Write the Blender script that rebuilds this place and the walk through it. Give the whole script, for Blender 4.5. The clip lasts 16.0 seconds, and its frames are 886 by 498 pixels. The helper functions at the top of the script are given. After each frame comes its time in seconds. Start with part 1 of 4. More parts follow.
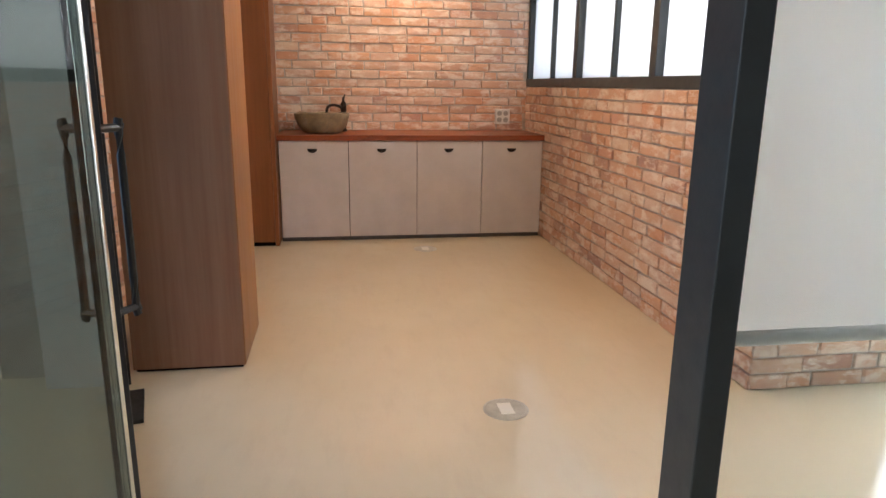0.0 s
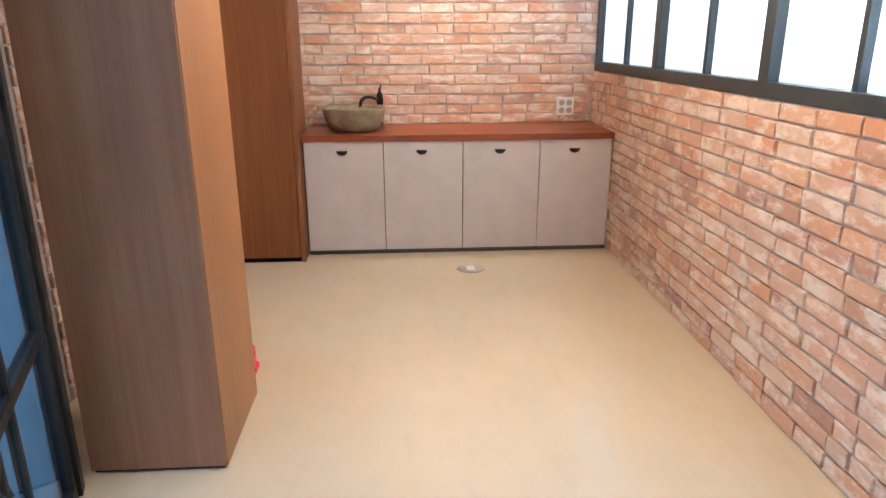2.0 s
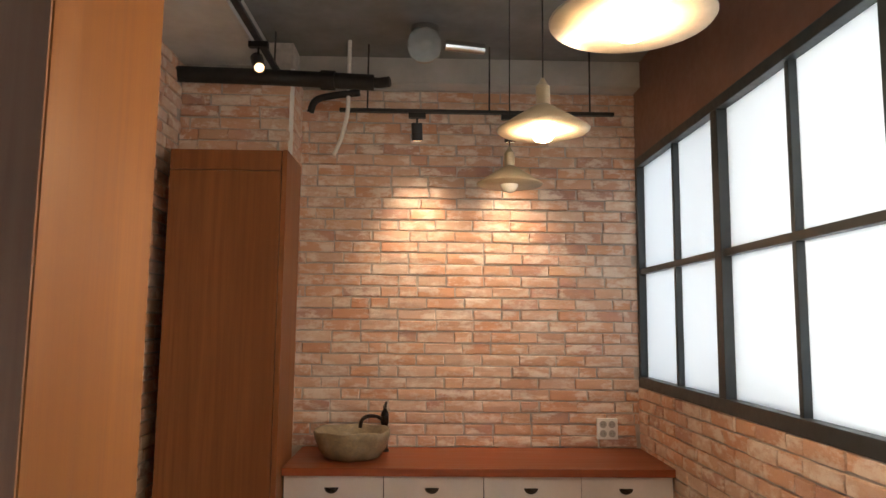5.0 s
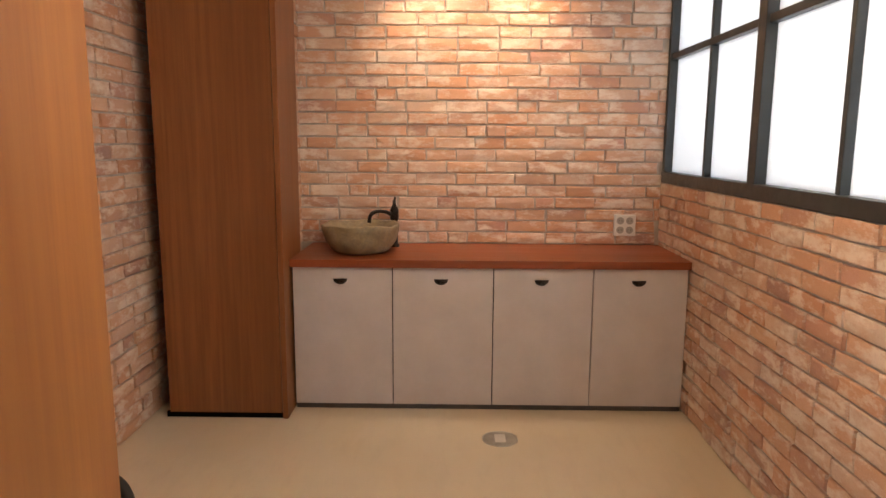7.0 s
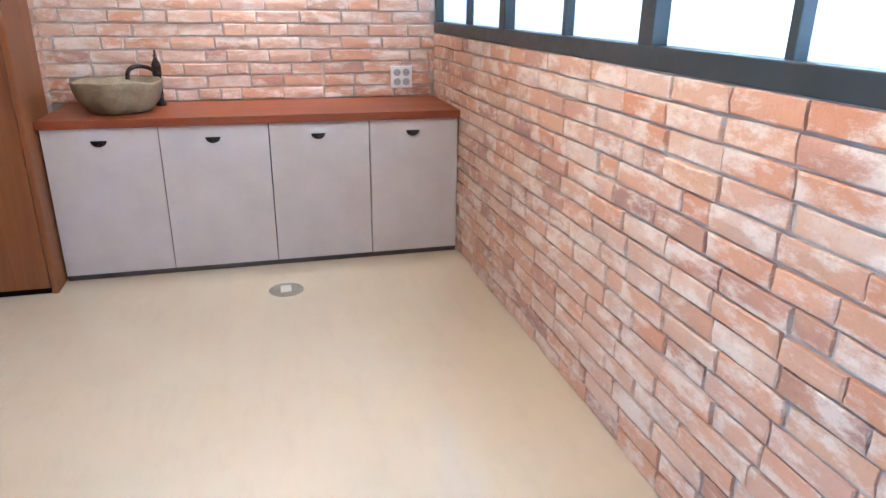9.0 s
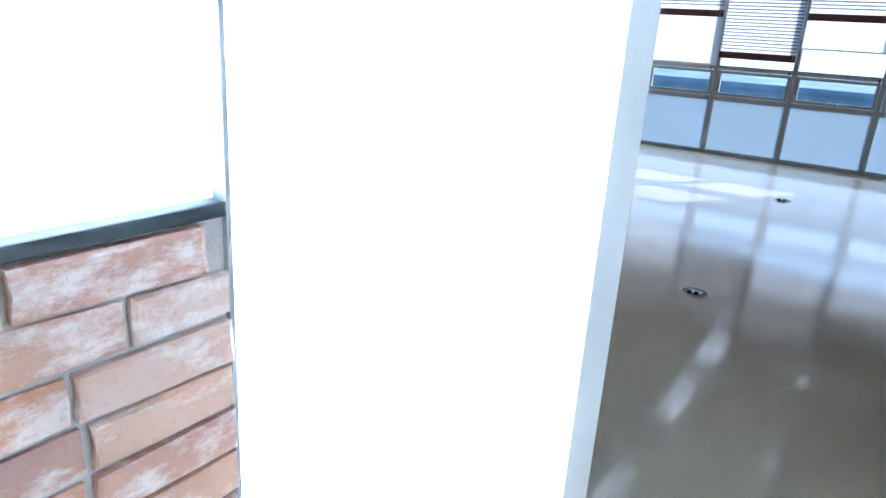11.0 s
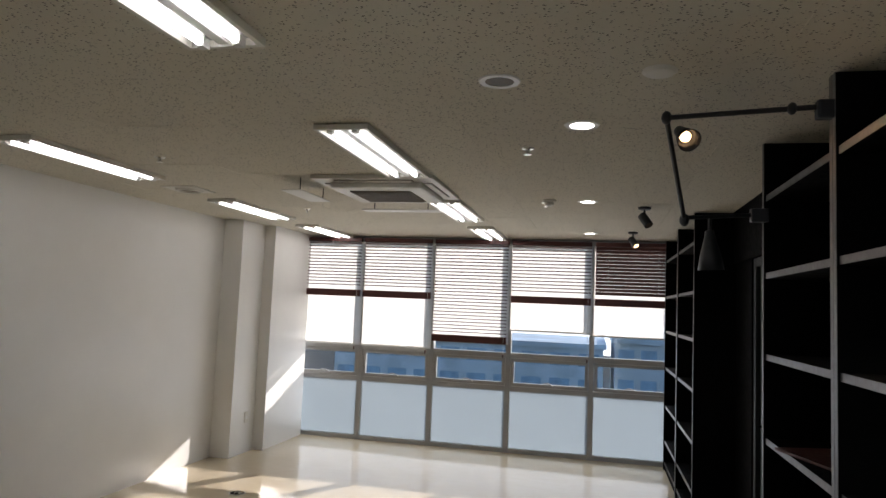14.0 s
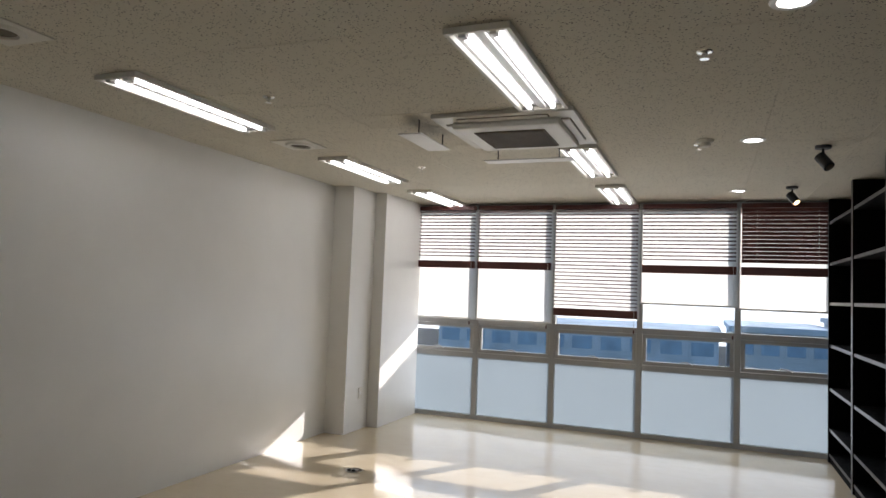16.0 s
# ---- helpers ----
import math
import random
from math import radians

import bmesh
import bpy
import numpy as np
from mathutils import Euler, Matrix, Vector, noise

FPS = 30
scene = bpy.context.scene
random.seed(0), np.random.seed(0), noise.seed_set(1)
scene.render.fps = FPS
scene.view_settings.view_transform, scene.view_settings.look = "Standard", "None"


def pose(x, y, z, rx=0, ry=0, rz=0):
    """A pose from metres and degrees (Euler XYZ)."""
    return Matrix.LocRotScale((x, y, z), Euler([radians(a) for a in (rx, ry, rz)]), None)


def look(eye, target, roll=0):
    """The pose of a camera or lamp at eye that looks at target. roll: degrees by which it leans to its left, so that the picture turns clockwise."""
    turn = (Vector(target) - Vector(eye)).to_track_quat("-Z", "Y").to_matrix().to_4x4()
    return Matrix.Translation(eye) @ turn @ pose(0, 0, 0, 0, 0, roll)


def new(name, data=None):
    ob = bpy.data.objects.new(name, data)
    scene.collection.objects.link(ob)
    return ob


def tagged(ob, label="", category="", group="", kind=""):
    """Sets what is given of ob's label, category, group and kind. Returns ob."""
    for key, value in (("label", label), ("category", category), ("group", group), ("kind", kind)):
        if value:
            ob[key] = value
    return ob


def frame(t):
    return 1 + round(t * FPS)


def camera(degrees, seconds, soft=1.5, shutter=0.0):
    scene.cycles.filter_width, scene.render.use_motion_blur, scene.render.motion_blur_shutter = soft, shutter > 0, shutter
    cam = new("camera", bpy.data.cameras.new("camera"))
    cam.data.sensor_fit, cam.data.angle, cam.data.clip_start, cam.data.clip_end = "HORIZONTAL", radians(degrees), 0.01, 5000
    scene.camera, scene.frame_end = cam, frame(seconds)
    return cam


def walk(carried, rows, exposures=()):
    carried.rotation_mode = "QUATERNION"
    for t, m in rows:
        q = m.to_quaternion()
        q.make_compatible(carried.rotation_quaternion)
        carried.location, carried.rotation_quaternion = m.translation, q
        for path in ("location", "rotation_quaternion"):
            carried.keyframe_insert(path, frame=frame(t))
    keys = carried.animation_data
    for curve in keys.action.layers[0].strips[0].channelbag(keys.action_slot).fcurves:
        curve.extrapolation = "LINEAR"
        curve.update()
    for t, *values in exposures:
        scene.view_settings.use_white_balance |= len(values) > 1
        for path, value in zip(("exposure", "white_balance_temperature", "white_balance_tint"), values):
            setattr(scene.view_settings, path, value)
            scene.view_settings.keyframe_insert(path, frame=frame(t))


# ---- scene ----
cam = camera(67.0, 16.0)
PATH = [
    (0, (-1.599, -5.064, 1.175), (-1.292, -3.147, 0.697), 0.7),
    (0.5, (-1.589, -4.813, 1.217), (-1.407, -2.904, 0.649), 0.4),
    (1, (-1.522, -4.647, 1.282), (-1.395, -2.747, 0.67), -0.0),
    (1.5, (-1.431, -4.466, 1.313), (-1.314, -2.568, 0.694), -0.1),
    (2, (-1.388, -4.315, 1.391), (-1.273, -2.411, 0.789), -0.2),
    (2.5, (-1.433, -4.147, 1.507), (-1.319, -2.183, 1.143), -0.3),
    (3, (-1.431, -4.041, 1.528), (-1.322, -2.052, 1.347), -0.3),
    (3.5, (-1.448, -3.941, 1.561), (-1.32, -1.946, 1.519), 0.9),
    (5.8, (-1.225, -3.374, 1.523), (-1.204, -1.389, 1.771), 0.4),
    (6, (-1.22, -3.349, 1.493), (-1.197, -1.356, 1.658), 0.5),
    (6.5, (-1.214, -3.318, 1.429), (-1.2, -1.318, 1.396), 0.4),
    (7, (-1.206, -3.33, 1.385), (-1.234, -1.355, 1.071), 0.3),
    (7.5, (-1.159, -3.337, 1.349), (-1.211, -1.409, 0.819), -0.1),
    (8, (-1.115, -3.361, 1.337), (-1.131, -1.461, 0.713), -0.3),
    (8.5, (-1.077, -3.391, 1.337), (-0.872, -1.522, 0.655), 0.2),
    (9, (-1.025, -3.443, 1.327), (-0.532, -1.632, 0.638), 0.7),
    (9.5, (-0.94, -3.498, 1.342), (-0.166, -1.79, 0.645), 1.2),
    (10, (-0.825, -3.559, 1.293), (0.287, -2.026, 0.648), 2.7),
    (10.2, (-0.726, -3.553, 1.334), (0.504, -2.114, 0.687), 3.2),
    (12.3, (1.592, -3.367, 1.473), (3.454, -2.807, 1.004), 2.2),
    (12.5, (1.654, -3.34, 1.514), (3.536, -2.823, 1.076), 2.3),
    (13, (1.698, -3.306, 1.604), (3.618, -2.83, 1.305), 2.5),
    (13.5, (1.745, -3.252, 1.691), (3.688, -2.788, 1.6), 2.5),
    (14, (1.775, -3.232, 1.734), (3.716, -2.782, 1.901), 2.4),
    (14.5, (1.887, -3.194, 1.706), (3.812, -2.722, 1.97), 2.2),
    (15, (2.044, -3.101, 1.669), (3.928, -2.488, 1.938), 2.0),
    (15.5, (2.156, -2.964, 1.601), (4.022, -2.291, 1.856), 2.1),
    (16, (2.284, -2.881, 1.527), (4.14, -2.147, 1.649), 2.2),
]
EXPOSURES = [
    (0.0, 0.6, 6100, 17), (0.5, 1.15, 5700, 15), (1.5, 1.25, 5400, 13), (2.0, 1.25, 5300, 12), (2.5, 1.25, 5000, 10), (3.0, 0.6, 5500, 11), (3.5, 0.1, 5700, 11),
    (5.8, 0.25, 6600, 18), (6.5, 0.1, 6700, 22), (7.0, 0.5, 6600, 19), (7.5, 0.95, 5900, 15), (8.0, 1.25, 5200, 11), (8.5, 1.35, 4900, 10), (9.0, 1.4, 4450, 8),
    (9.5, 1.4, 4350, 8), (10.2, 1.0, 4500, 9), (12.3, 0.9, 5500, 13), (13.0, 0.85, 6000, 14), (13.5, 0.8, 6200, 15), (14.5, 0.65, 6500, 16), (16.0, 0.8, 6300, 15),
]
walk(cam, [(t, look(eye, target, roll)) for t, eye, target, roll in PATH], EXPOSURES)

XW = 10.0  # window wall of the big room

# ---- world and large lights ----
world = bpy.data.worlds.new("World")
scene.world = world
world.use_nodes = True
wn, wl = world.node_tree.nodes, world.node_tree.links
sky = wn.new("ShaderNodeTexSky")
sky.sky_type = "NISHITA"
sky.sun_disc = False
sky.sun_elevation, sky.sun_rotation = radians(19.3), radians(121.4)
wl.new(sky.outputs[0], wn["Background"].inputs[0])
wn["Background"].inputs[1].default_value = 0.15


def lamp(name, kind, m, energy, colour=(1, 1, 1), **more):
    data = bpy.data.lights.new(name, kind)
    data.energy, data.color = energy, colour
    if "size" in more:
        data.shape, data.size, data.size_y = "RECTANGLE", more["size"], more["size_y"]
    if "radius" in more:
        data.shadow_soft_size = more["radius"]
    if "angle" in more:
        data.angle = more["angle"]
    if "spot" in more:
        data.spot_size, data.spot_blend = radians(more["spot"]), 1.0
    ob = new(name, data)
    ob.matrix_world = m
    return ob


SUN = Vector((1, -0.61, 0.41))
lamp("sun", "SUN", look(SUN * 20, (0, 0, 0)), 4.0, (1.0, 0.94, 0.86), angle=radians(0.5))
# daylight standing in the openings: kitchen window, its return, an assumed unseen corridor window
lamp("kitchen_window_daylight", "AREA", look((0.22, -1.1, 1.9), (-1, -1.1, 1.85)), 17, (0.93, 0.97, 1.0), size=3.5, size_y=1.5)
lamp("return_window_daylight", "AREA", look((0.68, -2.45, 1.4), (0.68, -3.6, 1.38)), 125, (0.95, 0.98, 1.0), size=1.1, size_y=2.5)
# lamp added inside the panes to lift the lower wall and floor
lamp("room_window_daylight", "AREA", look((XW - 0.14, -1.75, 0.75), (0, -1.2, 0.3)), 10, (0.93, 0.97, 1.0), size=4.6, size_y=1.2)
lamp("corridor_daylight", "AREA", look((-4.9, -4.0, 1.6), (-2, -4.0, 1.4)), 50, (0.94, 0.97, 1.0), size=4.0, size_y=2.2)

# ---- materials ----


class Mat:
    """A node material in the making."""

    def __init__(self, name):
        self.m = bpy.data.materials.new(name)
        self.m.use_nodes = True
        self.n, self.l = self.m.node_tree.nodes, self.m.node_tree.links
        self.b = self.n["Principled BSDF"]
        self.co = self.n.new("ShaderNodeTexCoord").outputs["Object"]

    def put(self, value, socket):
        if isinstance(value, (int, float)):
            socket.default_value = value
        elif isinstance(value, tuple):
            socket.default_value = (*value, 1) if len(value) == 3 and socket.type == "RGBA" else value
        else:
            self.l.new(value, socket)

    def noise(self, scale, detail=4, rough=0.6, stretch=None, shift=None, kind=None):
        co = self.co
        if stretch:
            mp = self.n.new("ShaderNodeMapping")
            mp.inputs["Scale"].default_value = stretch
            self.l.new(co, mp.inputs[0])
            co = mp.outputs[0]
        if shift is not None:
            ad = self.n.new("ShaderNodeVectorMath")
            self.l.new(co, ad.inputs[0])
            mu = self.n.new("ShaderNodeVectorMath")
            mu.operation = "SCALE"
            mu.inputs[0].default_value = (37.1, 21.7, 53.3)
            self.l.new(shift, mu.inputs["Scale"])
            self.l.new(mu.outputs[0], ad.inputs[1])
            co = ad.outputs[0]
        t = self.n.new("ShaderNodeTexNoise")
        t.inputs["Scale"].default_value, t.inputs["Detail"].default_value, t.inputs["Roughness"].default_value = scale, detail, rough
        self.l.new(co, t.inputs["Vector"])
        return t.outputs["Fac"]

    def ramp(self, fac, *stops):
        r = self.n.new("ShaderNodeValToRGB")
        e = r.color_ramp.elements
        while len(e) < len(stops):
            e.new(0.5)
        for el, (p, c) in zip(e, stops):
            el.position, el.color = p, (*c, 1) if isinstance(c, tuple) else (c, c, c, 1)
        self.l.new(fac, r.inputs[0])
        return r.outputs[0]

    def mix(self, fac, a, b, mode="MIX"):
        x = self.n.new("ShaderNodeMix")
        x.data_type, x.blend_type = "RGBA", mode
        self.put(fac, x.inputs[0]), self.put(a, x.inputs[6]), self.put(b, x.inputs[7])
        return x.outputs[2]

    def bump(self, height, strength=0.3, distance=0.01):
        x = self.n.new("ShaderNodeBump")
        x.inputs["Strength"].default_value, x.inputs["Distance"].default_value = strength, distance
        self.l.new(height, x.inputs["Height"])
        self.l.new(x.outputs[0], self.b.inputs["Normal"])
        return self

    def set(self, **values):
        for key, value in values.items():
            self.put(value, self.b.inputs[key.replace("_", " ")])
        return self


def paint(name, colour, rough=0.5, vary=0.12, scale=3.0, metal=0.0, bump=0.05, bscale=120, specular=0.5):
    """Plain paint, plastic or metal with soft blotches and a fine grain."""
    m = Mat(name)
    dark = tuple(c * (1 - vary) for c in colour)
    m.set(Base_Color=m.mix(m.ramp(m.noise(scale), (0.35, 0.0), (0.65, 1.0)), dark, colour), Metallic=metal)
    m.set(Roughness=m.ramp(m.noise(scale * 5), (0.3, max(rough - 0.06, 0.02)), (0.7, min(rough + 0.08, 1.0))))
    m.put(specular, m.b.inputs["Specular IOR Level"])
    if bump:
        m.bump(m.noise(bscale, 3), bump, 0.004)
    return m.m


def wood(name, a, b, rough=0.4, fine=60, along="Z"):
    m = Mat(name)
    st = {"Z": (1, 1, 0.035), "X": (0.04, 1, 1), "Y": (1, 0.04, 1)}[along]
    grain = m.noise(fine, 6, 0.65, st)
    broad = m.noise(6, 3, 0.5, st)
    col = m.mix(m.ramp(grain, (0.35, 0.0), (0.65, 1.0)), a, b)
    col = m.mix(m.ramp(broad, (0.3, 0.0), (0.7, 0.6)), col, tuple(c * 0.72 for c in a))
    m.set(Base_Color=col, Roughness=m.ramp(grain, (0.3, rough - 0.05), (0.7, rough + 0.1)))
    m.bump(grain, 0.12, 0.003)
    return m.m


def brick_mat(name, island):
    m = Mat(name)
    if island:
        r = m.n.new("ShaderNodeNewGeometry").outputs["Random Per Island"]
    else:
        r = m.n.new("ShaderNodeObjectInfo").outputs["Random"]
    base = m.ramp(r, (0.0, (0.53, 0.25, 0.135)), (0.16, (0.62, 0.35, 0.22)), (0.34, (0.60, 0.45, 0.36)), (0.5, (0.61, 0.33, 0.19)), (0.66, (0.68, 0.54, 0.43)), (0.8, (0.52, 0.28, 0.20)), (0.93, (0.36, 0.21, 0.17)), (1.0, (0.66, 0.42, 0.26)))
    patch = m.noise(9, 5, 0.65, (0.8, 1, 1.3), r)
    wash = m.noise(10, 7, 0.7, (0.7, 1, 1.5), r)
    col = m.mix(m.ramp(patch, (0.40, 0.0), (0.62, 0.65)), base, (0.57, 0.33, 0.205))
    col = m.mix(m.ramp(wash, (0.48, 0.0), (0.60, 0.8)), col, (0.77, 0.68, 0.59))
    fine = m.noise(120, 4, 0.7, None, r)
    col = m.mix(m.ramp(fine, (0.3, 0.3), (0.45, 0.0)), col, (0.36, 0.20, 0.14))
    m.set(Base_Color=col, Roughness=m.ramp(wash, (0.35, 0.40), (0.65, 0.62)))
    m.bump(m.mix(0.5, fine, m.noise(30, 4, 0.6, None, r)), 0.6, 0.006)
    return m.m


BRICK, BRICK_JOINED = brick_mat("brick_clay", False), brick_mat("brick_clay_joined", True)
MORTAR = paint("mortar", (0.55, 0.50, 0.45), 0.9, 0.3, 14, bump=0.6, bscale=180)
WOOD = wood("panel_wood", (0.27, 0.105, 0.032), (0.36, 0.16, 0.05), 0.36, 34)
WOOD_RED = wood("reddish_cabinet_wood", (0.20, 0.067, 0.02), (0.295, 0.112, 0.035), 0.42, 40)
WOOD_GREY = wood("greyish_wood", (0.30, 0.135, 0.066), (0.385, 0.195, 0.105), 0.75, 34)
COUNTER = wood("red_counter_wood", (0.21, 0.046, 0.013), (0.29, 0.072, 0.02), 0.34, 45, "X")
DOOR_PAINT = paint("grey_door_paint", (0.54, 0.49, 0.48), 0.5, 0.10, 5, bump=0.15, bscale=60)
BLACK_STEEL = paint("black_steel", (0.018, 0.02, 0.022), 0.4, 0.3, 8, 0.0)
STEEL_GREY = paint("charcoal_frame", (0.035, 0.045, 0.05), 0.38, 0.25, 6, 0.0)
WHITE_WALL = paint("white_wall", (0.78, 0.77, 0.74), 0.34, 0.05, 1.2, bump=0.08, bscale=40)
WHITE = paint("white_plastic", (0.80, 0.80, 0.78), 0.35, 0.05, 6, bump=0.02)
CREAM = paint("cream_plastic", (0.74, 0.72, 0.66), 0.4, 0.06, 5, bump=0.02)
BROWN_PAINT = paint("brown_soffit_paint", (0.22, 0.12, 0.085), 0.45, 0.2, 4)
CONCRETE = paint("concrete", (0.21, 0.22, 0.21), 0.8, 0.35, 2.5, bump=0.4, bscale=30)
BLACK_LAMINATE = paint("black_laminate", (0.003, 0.003, 0.0032), 0.75, 0.2, 5, bump=0.03, specular=0.05)
SHELF_EDGE = paint("shelf_edge", (0.085, 0.08, 0.078), 0.45, 0.2, 8)
ALU = paint("grey_aluminium", (0.42, 0.42, 0.41), 0.42, 0.08, 6, 0.3, bump=0.02)
BLIND_WOOD = wood("blind_wood", (0.075, 0.018, 0.014), (0.12, 0.032, 0.024), 0.4, 40, "Y")
CHROME = paint("bright_metal", (0.75, 0.75, 0.73), 0.18, 0.05, 6, 1.0, bump=0)
BRONZE = paint("dark_bronze", (0.035, 0.028, 0.024), 0.28, 0.3, 20, 0.8)
RED = paint("red_enamel", (0.62, 0.02, 0.015), 0.3, 0.1, 6)
RUBBER = paint("black_rubber", (0.012, 0.012, 0.012), 0.6, 0.2, 10)
BRASS = paint("floor_box_metal", (0.50, 0.48, 0.42), 0.35, 0.2, 20, 0.6)
GREEN = paint("dark_green_door", (0.02, 0.045, 0.03), 0.4, 0.2, 3)
LAMP_ENAMEL = paint("lamp_enamel", (0.42, 0.35, 0.24), 0.4, 0.15, 10, 0.2)
LAMP_INNER = paint("lamp_inner_cream", (0.80, 0.68, 0.45), 0.5, 0.08, 10)
GREY_DARK = paint("dark_grille", (0.17, 0.14, 0.10), 0.6, 0.2, 20)
GOLD = paint("gold_print", (0.75, 0.55, 0.18), 0.4, 0.1, 10)
BOOK_RED = paint("red_brown_board", (0.07, 0.018, 0.012), 0.5, 0.2, 10)
PAPER = paint("paper", (0.20, 0.19, 0.17), 0.8, 0.12, 20)

m = Mat("stone_bowl")
n1, n2 = m.noise(11, 6), m.noise(45, 5)
m.set(Base_Color=m.mix(m.ramp(n2, (0.35, 0.0), (0.7, 0.6)), m.ramp(n1, (0.3, (0.16, 0.12, 0.075)), (0.55, (0.33, 0.26, 0.15)), (0.75, (0.42, 0.36, 0.26))), (0.13, 0.11, 0.085)), Roughness=0.55)
m.bump(n2, 0.5, 0.008)
STONE = m.m

m = Mat("vinyl_floor")
n1, n2, n3 = m.noise(0.9, 4), m.noise(14, 5, 0.7, (1, 0.25, 1)), m.noise(3.0, 2)
col = m.mix(m.ramp(n1, (0.35, 0.0), (0.7, 1.0)), (0.66, 0.56, 0.40), (0.72, 0.63, 0.475))
col = m.mix(m.ramp(n2, (0.5, 0.0), (0.75, 0.35)), col, (0.58, 0.485, 0.35))
m.set(Base_Color=col, Roughness=m.ramp(n2, (0.3, 0.065), (0.75, 0.15)))
m.bump(m.mix(0.2, n3, n2), 0.10, 0.014)
FLOOR = m.m

m = Mat("ceiling_tile")
v = m.n.new("ShaderNodeTexVoronoi")
v.inputs["Scale"].default_value = 92
mp = m.n.new("ShaderNodeMapping")
mp.inputs["Scale"].default_value = (1.0, 0.7, 1)
mp.inputs["Rotation"].default_value = (0, 0, 0.5)
m.l.new(m.co, mp.inputs[0]), m.l.new(mp.outputs[0], v.inputs["Vector"])
spots = m.ramp(v.outputs["Distance"], (0.22, 1.0), (0.32, 0.0))
keep = m.ramp(m.noise(34, 2), (0.46, 0.0), (0.52, 1.0))
pit = m.mix(1.0, spots, keep, "MULTIPLY")
m.set(Base_Color=m.mix(pit, (0.67, 0.63, 0.53), (0.10, 0.09, 0.075)), Roughness=0.9)
m.bump(m.ramp(pit, (0, 1.0), (1, 0.0)), 0.4, 0.006)
TILE = m.m


def glass(name, colour=(1, 1, 1), rough=0.0):
    g = bpy.data.materials.new(name)
    g.use_nodes = True
    n, l = g.node_tree.nodes, g.node_tree.links
    n.remove(n["Principled BSDF"])
    tr, gl, mx = n.new("ShaderNodeBsdfTransparent"), n.new("ShaderNodeBsdfGlossy"), n.new("ShaderNodeMixShader")
    tr.inputs[0].default_value = (*colour, 1)
    gl.inputs["Roughness"].default_value = 0.02
    lw, pw, sc = n.new("ShaderNodeLayerWeight"), n.new("ShaderNodeMath"), n.new("ShaderNodeMath")
    lw.inputs["Blend"].default_value = 0.5
    pw.operation, sc.operation = "POWER", "MULTIPLY_ADD"
    pw.inputs[1].default_value, sc.inputs[1].default_value, sc.inputs[2].default_value = 4.0, 0.8, 0.03
    l.new(lw.outputs["Facing"], pw.inputs[0]), l.new(pw.outputs[0], sc.inputs[0]), l.new(sc.outputs[0], mx.inputs[0])
    l.new(tr.outputs[0], mx.inputs[1]), l.new(gl.outputs[0], mx.inputs[2])
    l.new(mx.outputs[0], n["Material Output"].inputs[0])
    return g


def frosted(name, colour, diffuse=0.12):
    g = bpy.data.materials.new(name)
    g.use_nodes = True
    n, l = g.node_tree.nodes, g.node_tree.links
    n.remove(n["Principled BSDF"])
    t, d, gl, m1, m2 = n.new("ShaderNodeBsdfTranslucent"), n.new("ShaderNodeBsdfDiffuse"), n.new("ShaderNodeBsdfGlossy"), n.new("ShaderNodeMixShader"), n.new("ShaderNodeMixShader")
    ns, rp = n.new("ShaderNodeTexNoise"), n.new("ShaderNodeValToRGB")
    ns.inputs["Scale"].default_value = 1.5
    rp.color_ramp.elements[0].color, rp.color_ramp.elements[1].color = (*[c * 0.93 for c in colour], 1), (*colour, 1)
    l.new(n.new("ShaderNodeTexCoord").outputs["Object"], ns.inputs["Vector"])
    l.new(ns.outputs["Fac"], rp.inputs[0]), l.new(rp.outputs[0], t.inputs[0])
    d.inputs[0].default_value = (*colour, 1)
    gl.inputs["Roughness"].default_value = 0.3
    m1.inputs[0].default_value, m2.inputs[0].default_value = diffuse, 0.05
    l.new(t.outputs[0], m1.inputs[1]), l.new(d.outputs[0], m1.inputs[2])
    l.new(m1.outputs[0], m2.inputs[1]), l.new(gl.outputs[0], m2.inputs[2])
    l.new(m2.outputs[0], n["Material Output"].inputs[0])
    return g


CLEAR, FROST, FROST_LOW = glass("clear_glass", (0.93, 0.96, 0.96)), frosted("frosted_glass", (0.92, 0.95, 0.95)), frosted("frosted_film", (0.47, 0.52, 0.55))
# the blue of the corridor's daylight is put into the partition panes' tint
TINTED, DOOR_GLASS = glass("daylight_blue_glass", (0.45, 0.66, 0.84)), glass("greenish_door_glass", (0.45, 0.50, 0.47))
ROLLER = frosted("roller_fabric", (0.90, 0.90, 0.89), 0.2)
SHADE_FABRIC = frosted("shade_fabric", (0.90, 0.89, 0.87), 0.1)


def glow(name, colour, strength):
    g = bpy.data.materials.new(name)
    g.use_nodes = True
    b = g.node_tree.nodes["Principled BSDF"]
    b.inputs["Base Color"].default_value = (0.8, 0.8, 0.8, 1)
    b.inputs["Emission Color"].default_value = (*colour, 1)
    b.inputs["Emission Strength"].default_value = strength
    return g


TUBE = glow("fluorescent_tube", (1.0, 0.99, 0.95), 3.8)
BULB = glow("warm_bulb", (1.0, 0.72, 0.36), 40)
BULB_OFF = paint("opal_bulb", (0.82, 0.80, 0.74), 0.2, 0.04, 8, bump=0)
SPOT_GLOW = glow("spot_glow", (1.0, 0.62, 0.30), 3.0)
DOWN_GLOW = glow("downlight_glow", (1.0, 0.97, 0.9), 6)

# ---- building helpers ----
ORIGIN = {}


